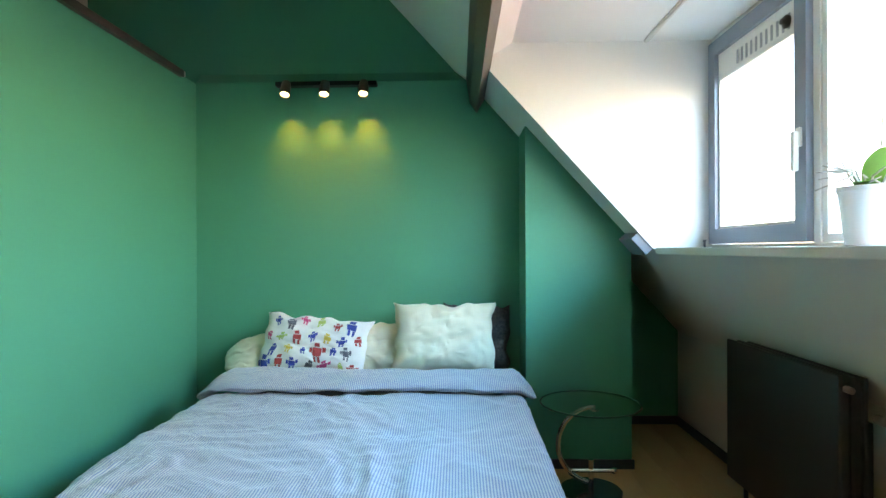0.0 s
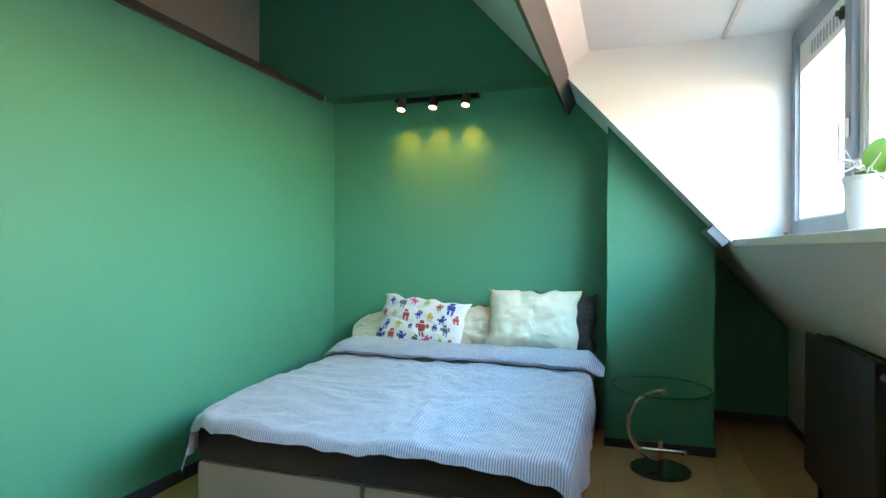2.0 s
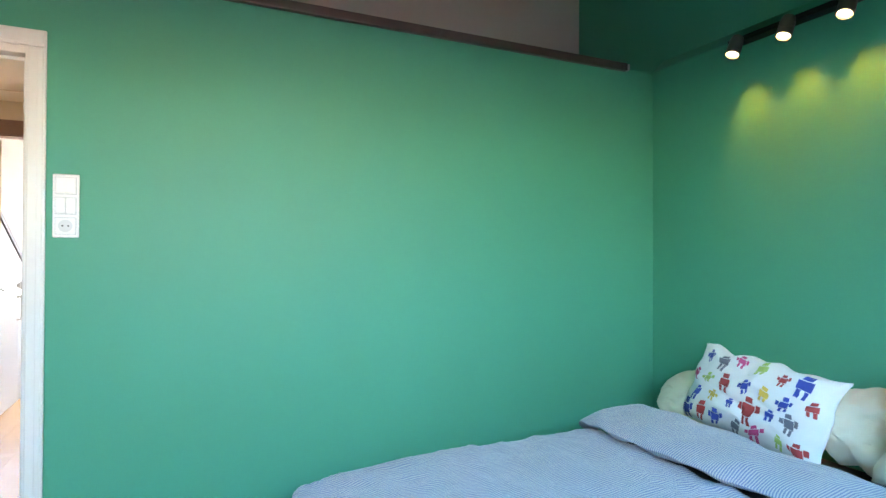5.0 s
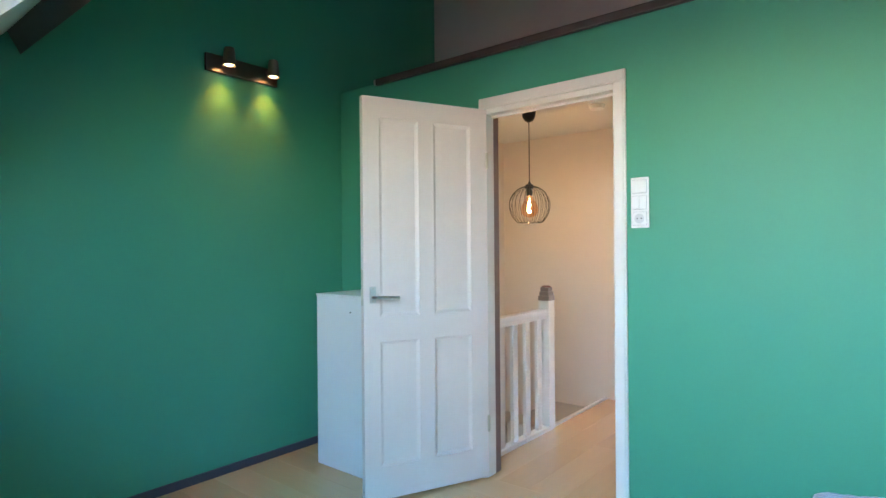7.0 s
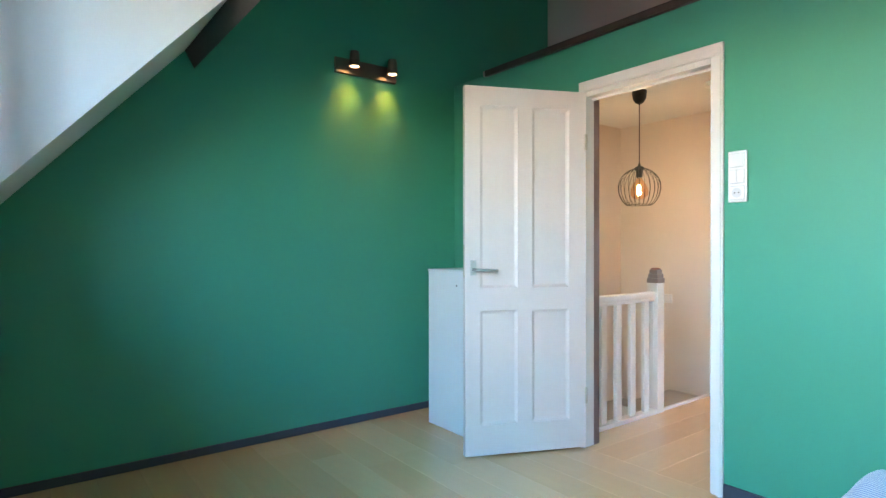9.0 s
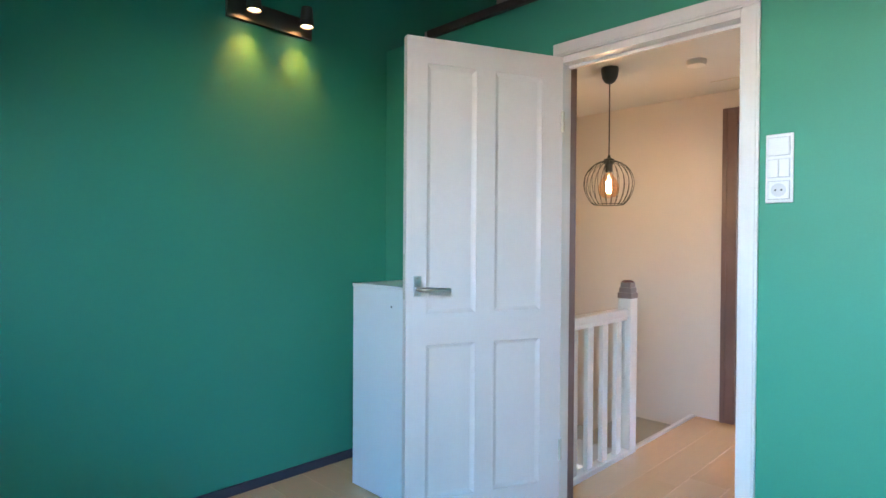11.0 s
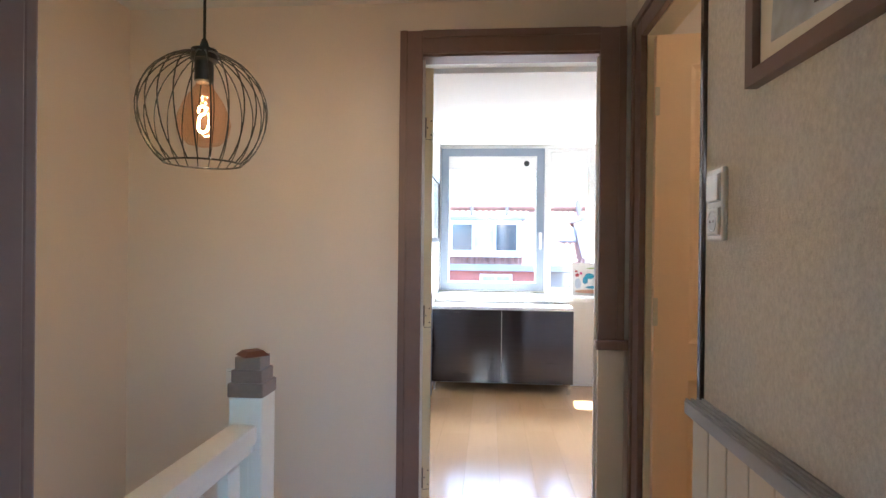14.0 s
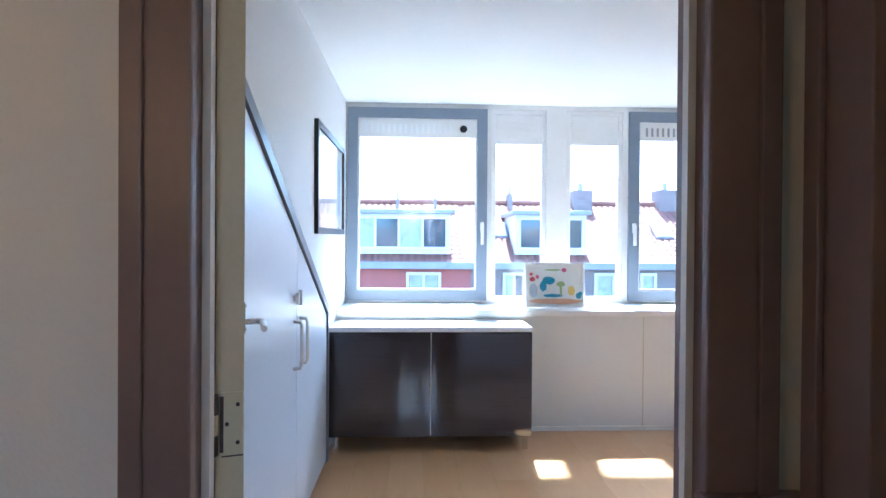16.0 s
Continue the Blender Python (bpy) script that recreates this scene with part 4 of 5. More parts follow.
# wall lamp on the gable wall
wl = empty("wall_lamp", "dark bronze wall plate with two lit down-lights", "lamp", pose(0.755, SOUTH, 2.33))
part("back_plate", box((0.525, SOUTH, 2.285), (0.985, SOUTH + 0.02, 2.385), 0.004), M["bronze"], wl)
for x in (0.60, 0.885):
    part("arm", tube([(x, SOUTH + 0.015, 2.36), (x, SOUTH + 0.06, 2.36)], 0.009, 8), M["bronze"], wl)
    sh = part("shade", lathe([(0.012, 0.055), (0.026, 0.05), (0.03, 0.03), (0.036, -0.045), (0.033, -0.05), (0.03, -0.038), (0.002, -0.036)], (x, SOUTH + 0.09, 2.365), 20), M["bronze"], wl, "bronze shade", True)
    part("bulb", lathe([(0.001, -0.05), (0.018, -0.047), (0.029, -0.04), (0.001, -0.037)], (x, SOUTH + 0.09, 2.365), 16), M["spotbulb"], sh, "lit warm bulb", True)
    lamp("wall_lamp_light", "SPOT", 0.95, (1.0, 0.27, 0.03), look((x, SOUTH + 0.10, 2.31), (x, SOUTH, 2.03)), cone=74, blend=1.0, r=0.03)

# glass side table
tb = empty("side_table", "round glass side table with a curved chrome stand", "table", pose(2.40, 2.27, 0))
part("base", lathe([(0.155, 0.0), (0.16, 0.004), (0.16, 0.012), (0.155, 0.016)], (2.40, 2.26, 0), 40), M["baseglass"], tb, "dark round base", True)
part("stem", tube([(2.40, 2.26, 0.014), (2.40, 2.26, 0.17)], 0.014, 12), M["chrome"], tb, "chrome stem", True)
ring = [(2.40 + 0.20 * math.cos(radians(a)) + 0.03, 2.26 + 0.01, 0.245 + 0.20 * math.sin(radians(a))) for a in range(95, 266, 9)]
part("curved_stand", tube(ring, 0.013, 12), M["chrome"], tb, "curved chrome tube", True)
part("cross_bar", tube([(2.30, 2.255, 0.115), (2.52, 2.255, 0.115)], 0.011, 10), M["chrome"], tb, "chrome cross bar", True)
part("bar_knob", lathe([(0.014, -0.012), (0.016, 0), (0.014, 0.012)], (2.52, 2.255, 0.115), 12), M["chrome"], tb)
part("top_mount", lathe([(0.024, 0), (0.024, 0.008), (0.008, 0.01), (0.008, 0.03)], (2.42, 2.27, 0.425), 16), M["chrome"], tb)
tt_ = part("glass_top", lathe([(0.2555, 0.002), (0.2555, 0.008)], (2.40, 2.28, 0.455), 64), M["tableglass"], tb, "clear glass top")
part("glass_rim", tube([(2.40 + 0.258 * math.cos(radians(a)), 2.28 + 0.258 * math.sin(radians(a)), 0.46) for a in range(0, 360, 6)], 0.0045, 6, True), M["glassedge"], tt_)

# radiator
rd = empty("radiator", "tall dark anthracite panel radiator below the window", "radiator", pose(3.13, 1.8, 0))
for i, x in enumerate((3.075, 3.12, 3.165)):
    bm = bmesh.new()
    add_box(bm, (x, 1.36, 0.12), (x + 0.018, 2.2 - 0.01 * i, 0.815 - 0.005 * i), 0.006)
    part("panel", bm, M["radiator"], rd, "flat dark steel panel", True)
conv = bmesh.new()
for i in range(30):
    y = 1.37 + i * 0.0275
    add_box(conv, (3.095, y, 0.15), (3.163, y + 0.003, 0.79))
part("fins", conv, M["radiator"], rd)
part("valve", lathe([(0.008, 0), (0.013, 0.004), (0.013, 0.036), (0.008, 0.04)], n=14, m=Matrix.Translation((3.106, 1.37, 0.765)) @ pose(0, 0, 0, 90, 0, 0)), M["newelcap"], rd, "old brass vent valve", True)
part("pipe", tube([(3.12, 1.40, 0.14), (3.12, 1.40, 0.0)], 0.011, 10), M["radiator"], rd)
part("pipe", tube([(3.12, 2.10, 0.14), (3.12, 2.10, 0.0)], 0.011, 10), M["radiator"], rd)
part("valve_body", lathe([(0.012, 0), (0.018, 0.008), (0.018, 0.045), (0.013, 0.05)], n=14, m=Matrix.Translation((3.185, 1.33, 0.67)) @ pose(0, 0, 0, 90, 0, 0)), M["newelcap"], rd, "old valve", True)
part("bracket", box((3.183, 1.5, 0.2), (KNEE, 1.53, 0.60)), M["radiator"], rd)
part("bracket", box((3.183, 2.0, 0.2), (KNEE, 2.03, 0.60)), M["radiator"], rd)

# beam end by the chimney
be = empty("beam_end", "grey painted square beam end sticking out under the slope", "beam", pose(2.70, 2.45, 1.33))
bm = bmesh.new()
add_box(bm, (-0.065, -0.11, -0.035), (0.055, 0.13, 0.035), 0.004)
o = part("beam_block", bm, M["bluegrey"])
o.parent = be
be.matrix_world = pose(2.705, 2.445, roof_z(2.705) - 0.025, 0, 47.7, 0)

# curtain track and curtain
ct = empty("curtain_track", "thin white curtain track on the dormer ceiling", "curtain rail", pose(2.71, 0.3, 2.38))
part("track", boxes([((2.70, DORM_S + 0.02, 2.372), (2.722, DORM_N - 0.02, 2.385)), ((2.707, DORM_S + 0.02, 2.368), (2.715, DORM_N - 0.02, 2.372))]), M["steel"], ct)
cu = empty("curtain", "navy blue curtain pushed together at the end of its track", "curtain", pose(2.71, -0.90, 0.88))


def curtain_pt(u, v):
    y = DORM_S + 0.04 + 0.38 * u
    z = 2.366 - v * 1.483
    amp = 0.022 + 0.022 * v
    return Vector((2.752 - 0.058 * v + 0.8 * amp * math.sin(u * 2 * math.pi * 6 + 0.6 * math.sin(v * 4)) + 0.006 * noise.noise(Vector((u * 9, v * 3, 0))), y, z))


part("cloth", cloth_thick(sheet(curtain_pt, 130, 24), 0.003), M["navy"], cu, smooth=True)

# orchid on the sill
orchid = empty("potted_plant", "orchid without flowers in a white ceramic pot on the sill", "plant", pose(2.90, 1.28, 1.28))
PX, PY, PZ = 2.955, 1.03, 1.28
part("pot", lathe([(0.002, 0), (0.062, 0.0), (0.067, 0.004), (0.083, 0.160), (0.087, 0.165), (0.087, 0.180), (0.081, 0.180), (0.075, 0.145), (0.002, 0.143)], (PX, PY, PZ), 32), M["pot"], orchid, "white ceramic pot", True)
part("soil", lathe([(0.002, 0.144), (0.075, 0.146), (0.06, 0.155), (0.002, 0.16)], (PX, PY, PZ), 20), M["soil"], orchid)


def leaf_bm(base, ang, length, width, rise, bend):
    d = Vector((math.cos(ang), math.sin(ang), 0))
    w = Vector((-d.y, d.x, 0))

    def f(u, v):
        c = base + d * (length * v) + Vector((0, 0, rise * v - bend * v * v))
        half = width / 2 * math.sin(math.pi * min(0.08 + v * 0.92, 1)) ** 0.7
        return c + w * (half * (2 * u - 1)) + Vector((0, 0, 0.25 * half * (2 * u - 1) ** 2))
    return cloth_thick(sheet(f, 6, 12), 0.002)


for a, ln, wd, rs, bd in ((150, 0.09, 0.065, 0.03, 0.02), (20, 0.10, 0.06, 0.08, 0.03), (95, 0.07, 0.07, 0.03, 0.02), (265, 0.07, 0.085, 0.15, 0.02), (215, 0.08, 0.06, 0.05, 0.02)):
    part("leaf", leaf_bm(Vector((PX, PY, PZ + 0.16)), radians(a), ln, wd, rs, bd), M["leaf"], orchid, smooth=True)
for i in range(24):
    a = rng.uniform(0, 2 * math.pi)
    r1 = rng.uniform(0.07, 0.15)
    part("aerial_root", tube([(PX + 0.02 * math.cos(a), PY + 0.02 * math.sin(a), PZ + 0.16), (PX + 0.05 * math.cos(a), PY + 0.05 * math.sin(a), PZ + 0.20 + rng.uniform(-0.02, 0.05)),
                              (PX + r1 * math.cos(a + 0.3), PY + r1 * math.sin(a + 0.3), PZ + 0.18 + rng.uniform(-0.05, 0.10))], [0.004, 0.0035, 0.002], 5), M["root"], orchid)
part("flower_stem", tube([(PX, PY, PZ + 0.16), (PX + 0.01, PY - 0.03, PZ + 0.30), (PX - 0.0, PY - 0.05, PZ + 0.40)], 0.0025, 5), M["root"], orchid)

# white cabinet behind the door
cb = empty("cabinet", "plain white cabinet against the green wall behind the door", "cabinet", pose(0.23, -1.4, 0))
part("carcass", box((0.02, -1.72, 0.0), (0.435, -1.04, 1.0), 0.002), M["chest"], cb)
part("front", box((0.437, -1.72, 0.004), (0.455, -1.04, 1.0), 0.002), M["chest"], cb, "plain white front")
part("top", box((0.016, -1.724, 1.001), (0.458, -1.036, 1.016), 0.002), M["chest"], cb, "white top board")
part("shelf_pin", lathe([(0.004, 0), (0.004, 0.003)], n=8, m=Matrix.Translation((0.455, -1.42, 0.92)) @ pose(0, 0, 0, 0, 90, 0)), M["hole"], cb)

# switch and socket plate


def switch_plate(label, y0, y1, z0, z1, modules, m):
    th = empty("switch_plate", label, "switch", m)
    pl = part("plate", box((y0, -0.012, z0), (y1, 0.0, z1), 0.005), M["plastic"])
    pl.parent = th
    n = len(modules)
    step = (z1 - z0 - 0.012) / n
    for i, k in enumerate(modules):
        a, b = z1 - 0.006 - (i + 1) * step + 0.003, z1 - 0.006 - i * step - 0.003
        # grey sheet round the module paints the shade of its recess
        gap = part("recess_shade", box((y0 + 0.0085, -0.0128, a + 0.0025), (y1 - 0.0085, -0.011, b - 0.0025), 0.001), M["switchshade"])
        gap.parent = th
        if k == "rocker":
            o = part("rocker", box((y0 + 0.01, -0.019, a + 0.004), (y1 - 0.01, -0.012, b - 0.004), 0.003), M["plastic"])
            o.parent = th
        elif k == "double":
            c = (y0 + y1) / 2
            for p, q in ((y0 + 0.01, c - 0.0004), (c + 0.0004, y1 - 0.01)):
                o = part("rocker", box((p, -0.019, a + 0.004), (q, -0.012, b - 0.004), 0.003), M["plastic"])
                o.parent = th
        else:
            c, zc = (y0 + y1) / 2, (a + b) / 2
            o = part("socket", box((y0 + 0.01, -0.017, a + 0.004), (y1 - 0.01, -0.012, b - 0.004), 0.003), M["plastic"])
            o.parent = th
            w = part("well", lathe([(0.0225, 0), (0.0225, 0.0012), (0.019, 0.0012), (0.019, 0.0004), (0.001, 0.0004)], n=28, m=Matrix.Translation((c, -0.017, zc)) @ pose(0, 0, 0, 90, 0, 0)), M["well"])
            w.parent = o
            for dx in (-0.009, 0.009):
                h = part("pin_hole", lathe([(0.003, 0), (0.003, 0.0006)], n=10, m=Matrix.Translation((c + dx, -0.0176, zc)) @ pose(0, 0, 0, 90, 0, 0)), M["hole"])
                h.parent = o
    return th


switch_plate("white plate with two switches and a socket on green wall", -0.0415, 0.0415, -0.116, 0.116, ("rocker", "double", "socket"), pose(0.0, 0.0615, 1.479, 0, 0, 90))

# ---- landing things ----
# balustrade round the stairwell
bl = empty("balustrade", "white painted balustrade with a newel post at the stairwell", "balustrade", pose(-0.6, -0.95, 0))
NX, NY = -0.96, -0.957
newel = part("newel_post", box((NX - 0.041, NY - 0.041, -0.02), (NX + 0.041, NY + 0.041, 0.905), 0.005), M["trimwhite"], bl, "white square newel post")
for k in range(2):
    part("post_groove", box((NX + 0.0415, NY - 0.02 + 0.022 * k, 0.3), (NX + 0.0435, NY - 0.012 + 0.022 * k, 0.86), 0.0008), M["trimwhite"], newel)
for i, (w, z0, z1) in enumerate(((0.043, 0.905, 0.938), (0.037, 0.938, 0.968), (0.031, 0.968, 0.998))):
    part("cap_step", box((NX - w, NY - w, z0), (NX + w, NY + w, z1), 0.003), M["newelcap"], newel, "stepped grey cap")
part("cap_top", lathe([(0.043, 0.998), (0.026, 1.010)], (NX, NY, 0), 4), M["worn"], newel, "worn wooden cap top")
part("handrail", box((NX + 0.041, -0.992, 0.80), (-0.128, -0.925, 0.845), 0.01), M["trimwhite"], bl, "white moulded handrail", True)
part("handrail_lip", box((NX + 0.041, -0.980, 0.78), (-0.128, -0.936, 0.80), 0.004), M["trimwhite"], bl)
for i in range(5):
    x = -0.815 + i * 0.155
    part("baluster", box((x - 0.028, -0.958, 0.03), (x + 0.028, -0.932, 0.78), 0.003), M["trimwhite"], bl)
part("bottom_rail", box((NX + 0.045, -0.975, 0.0), (-0.128, -0.915, 0.03), 0.004), M["trimwhite"], bl)
structure("trim_stair_edge", box((HX1, -0.96, -0.2), (NX - 0.045, -0.935, 0.012), 0.004), M["trimwhite"], "white painted edge board of the stairwell", "trim")
structure("trim_stair_apron", box((NX - 0.045, -0.965, -0.25), (HX0 - 0.02, -0.945, -0.001), 0.002), M["trimwhite"], "white apron board of the stairwell", "trim")

# stairs going down
st = tagged(empty("stairs", "grey carpeted stairs winding down from the landing", "stairs"), kind="structure")
for i in range(7):
    z = -0.10 - 0.18 * i
    if i < 2:
        part("tread", box((HX1, -1.45 - 0.5 * i, z - 0.18), (-1.20, -0.965 - 0.49 * i, z), 0.008), M["stair"], st)
    else:
        x0 = -1.20 + 0.22 * (i - 2)
        part("tread", box((x0, HL + 0.01, z - 0.18), (x0 + 0.25, -0.975, z), 0.008), M["stair"], st)
hr = empty("stair_handrail", "orange-brown wooden handrail of the stairs", "handrail", pose(-1.0, -1.9, 0.0))
part("rail_bar", tube([(-1.55, HL + 0.07, 0.32), (-0.9, HL + 0.07, 0.02), (-0.35, HL + 0.07, -0.45)], 0.024, 10), M["oakrail"], hr, smooth=True)
part("rail_bracket", tube([(-0.9, HL, -0.03), (-0.9, HL + 0.06, 0.0)], 0.008, 8), M["steel"], hr)

# pendant lamp
LX, LY = -0.945, -1.078
pd = empty("pendant_lamp", "black wire cage pendant with a lit amber globe bulb", "lamp", pose(LX, LY, 2.27))
part("canopy", lathe([(0.05, HC), (0.052, HC - 0.012), (0.045, HC - 0.06), (0.03, HC - 0.085), (0.012, HC - 0.095), (0.004, HC - 0.097)], (LX, LY, 0), 24), M["black"], pd, "black ceiling canopy", True)
part("cord", tube([(LX, LY, HC - 0.09), (LX, LY, 1.745)], 0.0035, 6), M["black"], pd)
part("socket", lathe([(0.006, 1.755), (0.012, 1.735), (0.03, 1.73), (0.032, 1.705), (0.022, 1.70), (0.022, 1.655), (0.018, 1.65)], (LX, LY, 0), 20), M["black"], pd, "black lamp socket", True)
CZ, CR = 1.585, 0.146
cage = []
for k in range(15):
    t = k / 14
    a = radians(80) - t * radians(133)
    cage.append((max(CR * math.cos(a), 0.02), CZ + (0.138 if a > 0 else 0.160) * math.sin(a)))
for i in range(24):
    a = 2 * math.pi * i / 24
    part("cage_wire", tube([(LX + r * math.cos(a + 0.10 * k / 14), LY + r * math.sin(a + 0.10 * k / 14), z) for k, (r, z) in enumerate(cage)], 0.0017, 5), M["black"], pd)
for r, z in (cage[0], cage[-1]):
    part("cage_ring", tube([(LX + r * math.cos(radians(a)), LY + r * math.sin(radians(a)), z) for a in range(0, 360, 10)], 0.0025, 6, True), M["black"], pd)
bulb = part("bulb", lathe([(0.014, 1.655), (0.022, 1.64), (0.045, 1.605), (0.058, 1.575), (0.062, 1.553), (0.057, 1.525), (0.037, 1.503), (0.002, 1.495)], (LX, LY, 0), 24), M["bulbglass"], pd, "amber glass globe bulb", True)
bulb.visible_shadow = False
coil = []
for k in range(31):
    t = k / 30
    if t < 0.35:
        q = radians(200 - 290 * t / 0.35)
        coil.append((LX, LY - 0.004 + 0.009 * math.cos(q), 1.585 + 0.010 * math.sin(q)))
    elif t < 0.65:
        q = (t - 0.35) / 0.3
        coil.append((LX + 0.003, LY - 0.004 - 0.010 * math.sin(math.pi * q * 0.7) + 0.004 * q, 1.575 - 0.030 * q))
    else:
        q = radians(170 + 200 * (t - 0.65) / 0.35)
        coil.append((LX + 0.004, LY + 0.001 + 0.013 * math.cos(q), 1.545 + 0.013 * math.sin(q)))
fl = part("filament", tube(coil, 0.0015, 6), M["filament"], bulb, "glowing spiral filament", True)

# smoke detector
sd = empty("smoke_detector", "small round white smoke detector on the ceiling", "smoke detector", pose(-1.16, -0.655, HC))
part("body", lathe([(0.055, HC), (0.055, HC - 0.012), (0.048, HC - 0.03), (0.002, HC - 0.034)], (-1.16, -0.655, 0), 28), M["plastic"], sd, smooth=True)
structure("trim_ceiling_hatch", box((-1.66, -0.75, HC - 0.003), (-1.657, 0.08, HC)), M["hardware"], "thin seam of a ceiling hatch", "trim")
switch_plate("small cream blank wall plate beside the stairs", -0.04, 0.04, -0.04, 0.04, ("rocker",), pose(HX1, -1.46, 0.70, 0, 0, 90))
# panelling and ribbed cap on the wallpapered wall
wp = empty("wainscot", "cream tongue-and-groove wainscot with a ribbed grey cap", "wainscot", kind="structure")
for i in range(9):
    x = -0.935 + i * 0.09
    part("board", box((x, 0.062, 0.0), (min(x + 0.087, -0.128), HR, 0.90), 0.004), M["panelling"], wp)
cap = part("cap_rail", box((-0.935, 0.043, 0.90), (-0.128, HR, 0.93), 0.004), M["capgrey"], wp, "grey ribbed cap rail")
for k in range(4):
    part("rib", box((-0.935, 0.046 + k * 0.0115, 0.93), (-0.128, 0.051 + k * 0.0115, 0.9335), 0.001), M["capgrey"], cap)
# double switch by the corner
switch_plate("white double plate with a switch and a socket on the wallpaper", -0.0405, 0.0405, -0.076, 0.076, ("rocker", "socket"), pose(-0.868, HR, 1.357, 0, 0, 0))


def picture(name, label, w, h, rail, matw, frame_mat, m):
    """A framed picture in its own xz plane, facing -y."""
    th = empty(name, label, "picture", m)
    bars = boxes([((0, -0.022, 0), (rail, 0, h)), ((w - rail, -0.022, 0), (w, 0, h)), ((rail, -0.022, 0), (w - rail, 0, rail)), ((rail, -0.022, h - rail), (w - rail, 0, h))])
    for o in (part("frame", bars, frame_mat), part("mat_board", box((rail, -0.008, rail), (w - rail, -0.002, h - rail)), M["paper"])):
        o.parent = th
    return th


p1 = picture("picture", "dark framed black and white animal photograph on the wallpaper", 0.58, 0.46, 0.028, 0.05, M["brown"], pose(-0.712, HR, 1.555, 0, 0, 0))
for lo, hi, mm in (((0.07, -0.0105, 0.06), (0.51, -0.0085, 0.40), "photo"), ((0.20, -0.0125, 0.07), (0.50, -0.0105, 0.30), "zebra"), ((0.10, -0.0125, 0.14), (0.20, -0.0105, 0.30), "hole")):
    o = part("print", prism([(lo[0], lo[2]), ((lo[0] + hi[0]) / 2, lo[2] - 0.012), (hi[0], lo[2] + 0.01), (hi[0] - 0.01, hi[2]), ((lo[0] + hi[0]) / 2, hi[2] + 0.02), (lo[0] + 0.03, hi[2] - 0.02)], "y", lo[1], hi[1]), M[mm])
    o.parent = p1

# ---- second room things ----
# glossy sideboard
sb = empty("sideboard", "dark glossy woodgrain sideboard with a white top under the window", "sideboard", pose(-4.72, -0.28, 0))
part("carcass", box((-4.908, -0.890, 0.09), (-4.562, 0.335, 0.725), 0.002), M["gloss"], sb)
for y0, y1 in ((-0.892, -0.281), (-0.275, 0.337)):
    part("door", box((-4.56, y0, 0.092), (-4.539, y1, 0.724), 0.002), M["gloss"], sb, "glossy dark door")
part("door_gap", box((-4.555, -0.2805, 0.10), (-4.541, -0.2755, 0.72)), M["steel"], sb)
part("top", box((-4.908, -0.894, 0.7255), (-4.534, 0.341, 0.752), 0.002), M["cabinetwhite"], sb, "white top board")
for x in (-4.86, -4.585):
    for y in (-0.855, 0.305):
        part("leg", lathe([(0.018, 0), (0.018, 0.09)], (x, y, 0), 12), M["chrome"], sb)
# sloping closet along the left wall
cl = empty("closet", "built-in closet with pale doors under a sloping grey trim", "closet", kind="structure")
CY = R2L + 0.012


def cz(x):
    return 0.855 + (x + 4.42) * 0.53


for x0, x1 in ((-4.395, -3.605), (-3.597, -2.86)):
    part("closet_door", prism([(x0, 0.012), (x1, 0.012), (x1, min(cz(x1), 2.1) - 0.02), (x0, cz(x0) - 0.02)], "y", R2L, CY + 0.006), M["bluewhite"], cl, "pale painted closet door")
part("closet_panel", prism([(-2.85, 0.012), (-2.3, 0.012), (-2.3, cz(-2.3) - 0.02), (-2.85, cz(-2.85) - 0.02)], "y", R2L, CY + 0.004), M["bluewhite"], cl)
part("slope_trim", prism([(-4.44, cz(-4.44) - 0.01), (-2.3, cz(-2.3) - 0.01), (-2.3, cz(-2.3) + 0.045), (-4.44, cz(-4.44) + 0.045)], "y", R2L, CY + 0.016), M["closettrim"], cl, "grey sloping trim")
part("post_trim", box((-4.445, R2L, 0), (-4.40, CY + 0.015, cz(-4.44) + 0.02), 0.002), M["closettrim"], cl, "grey upright trim")
part("latch", boxes([((-3.67, CY + 0.006, 1.01), (-3.53, CY + 0.016, 1.035)), ((-3.61, CY + 0.016, 0.99), (-3.59, CY + 0.03, 1.055)), ((-3.56, CY + 0.016, 1.0), (-3.54, CY + 0.026, 1.045))]), M["steel"], cl, "steel latch")
for x in (-3.66, -3.54):
    part("pull", tube([(x, CY + 0.006, 0.925), (x, CY + 0.034, 0.922), (x, CY + 0.04, 0.905), (x, CY + 0.04, 0.745), (x, CY + 0.034, 0.728), (x, CY + 0.006, 0.725)], 0.0075, 8), M["steel"], cl, "steel bow handle", True)
# framed picture on the left wall
p2 = picture("picture", "black framed photograph of a misty harbour on the white wall", 1.04, 0.595, 0.035, 0.08, M["black"], pose(-4.09, R2L, 1.305, 0, -0.8, 180))
o = part("print", box((0.15, -0.0105, 0.12), (0.89, -0.0085, 0.48)), M["photo"])
o.parent = p2
pane = part("pane", box((0.036, -0.016, 0.036), (1.004, -0.013, 0.56)), M["pane"])
pane.parent = p2
# child's drawing in a white frame on the sill
dr = picture("framed_drawing", "white framed drawing of sea animals leaning on the window sill", 0.425, 0.318, 0.014, 0.02, M["trimwhite"], pose(-5.055, 0.39, 0.816, -7, 0, 90))


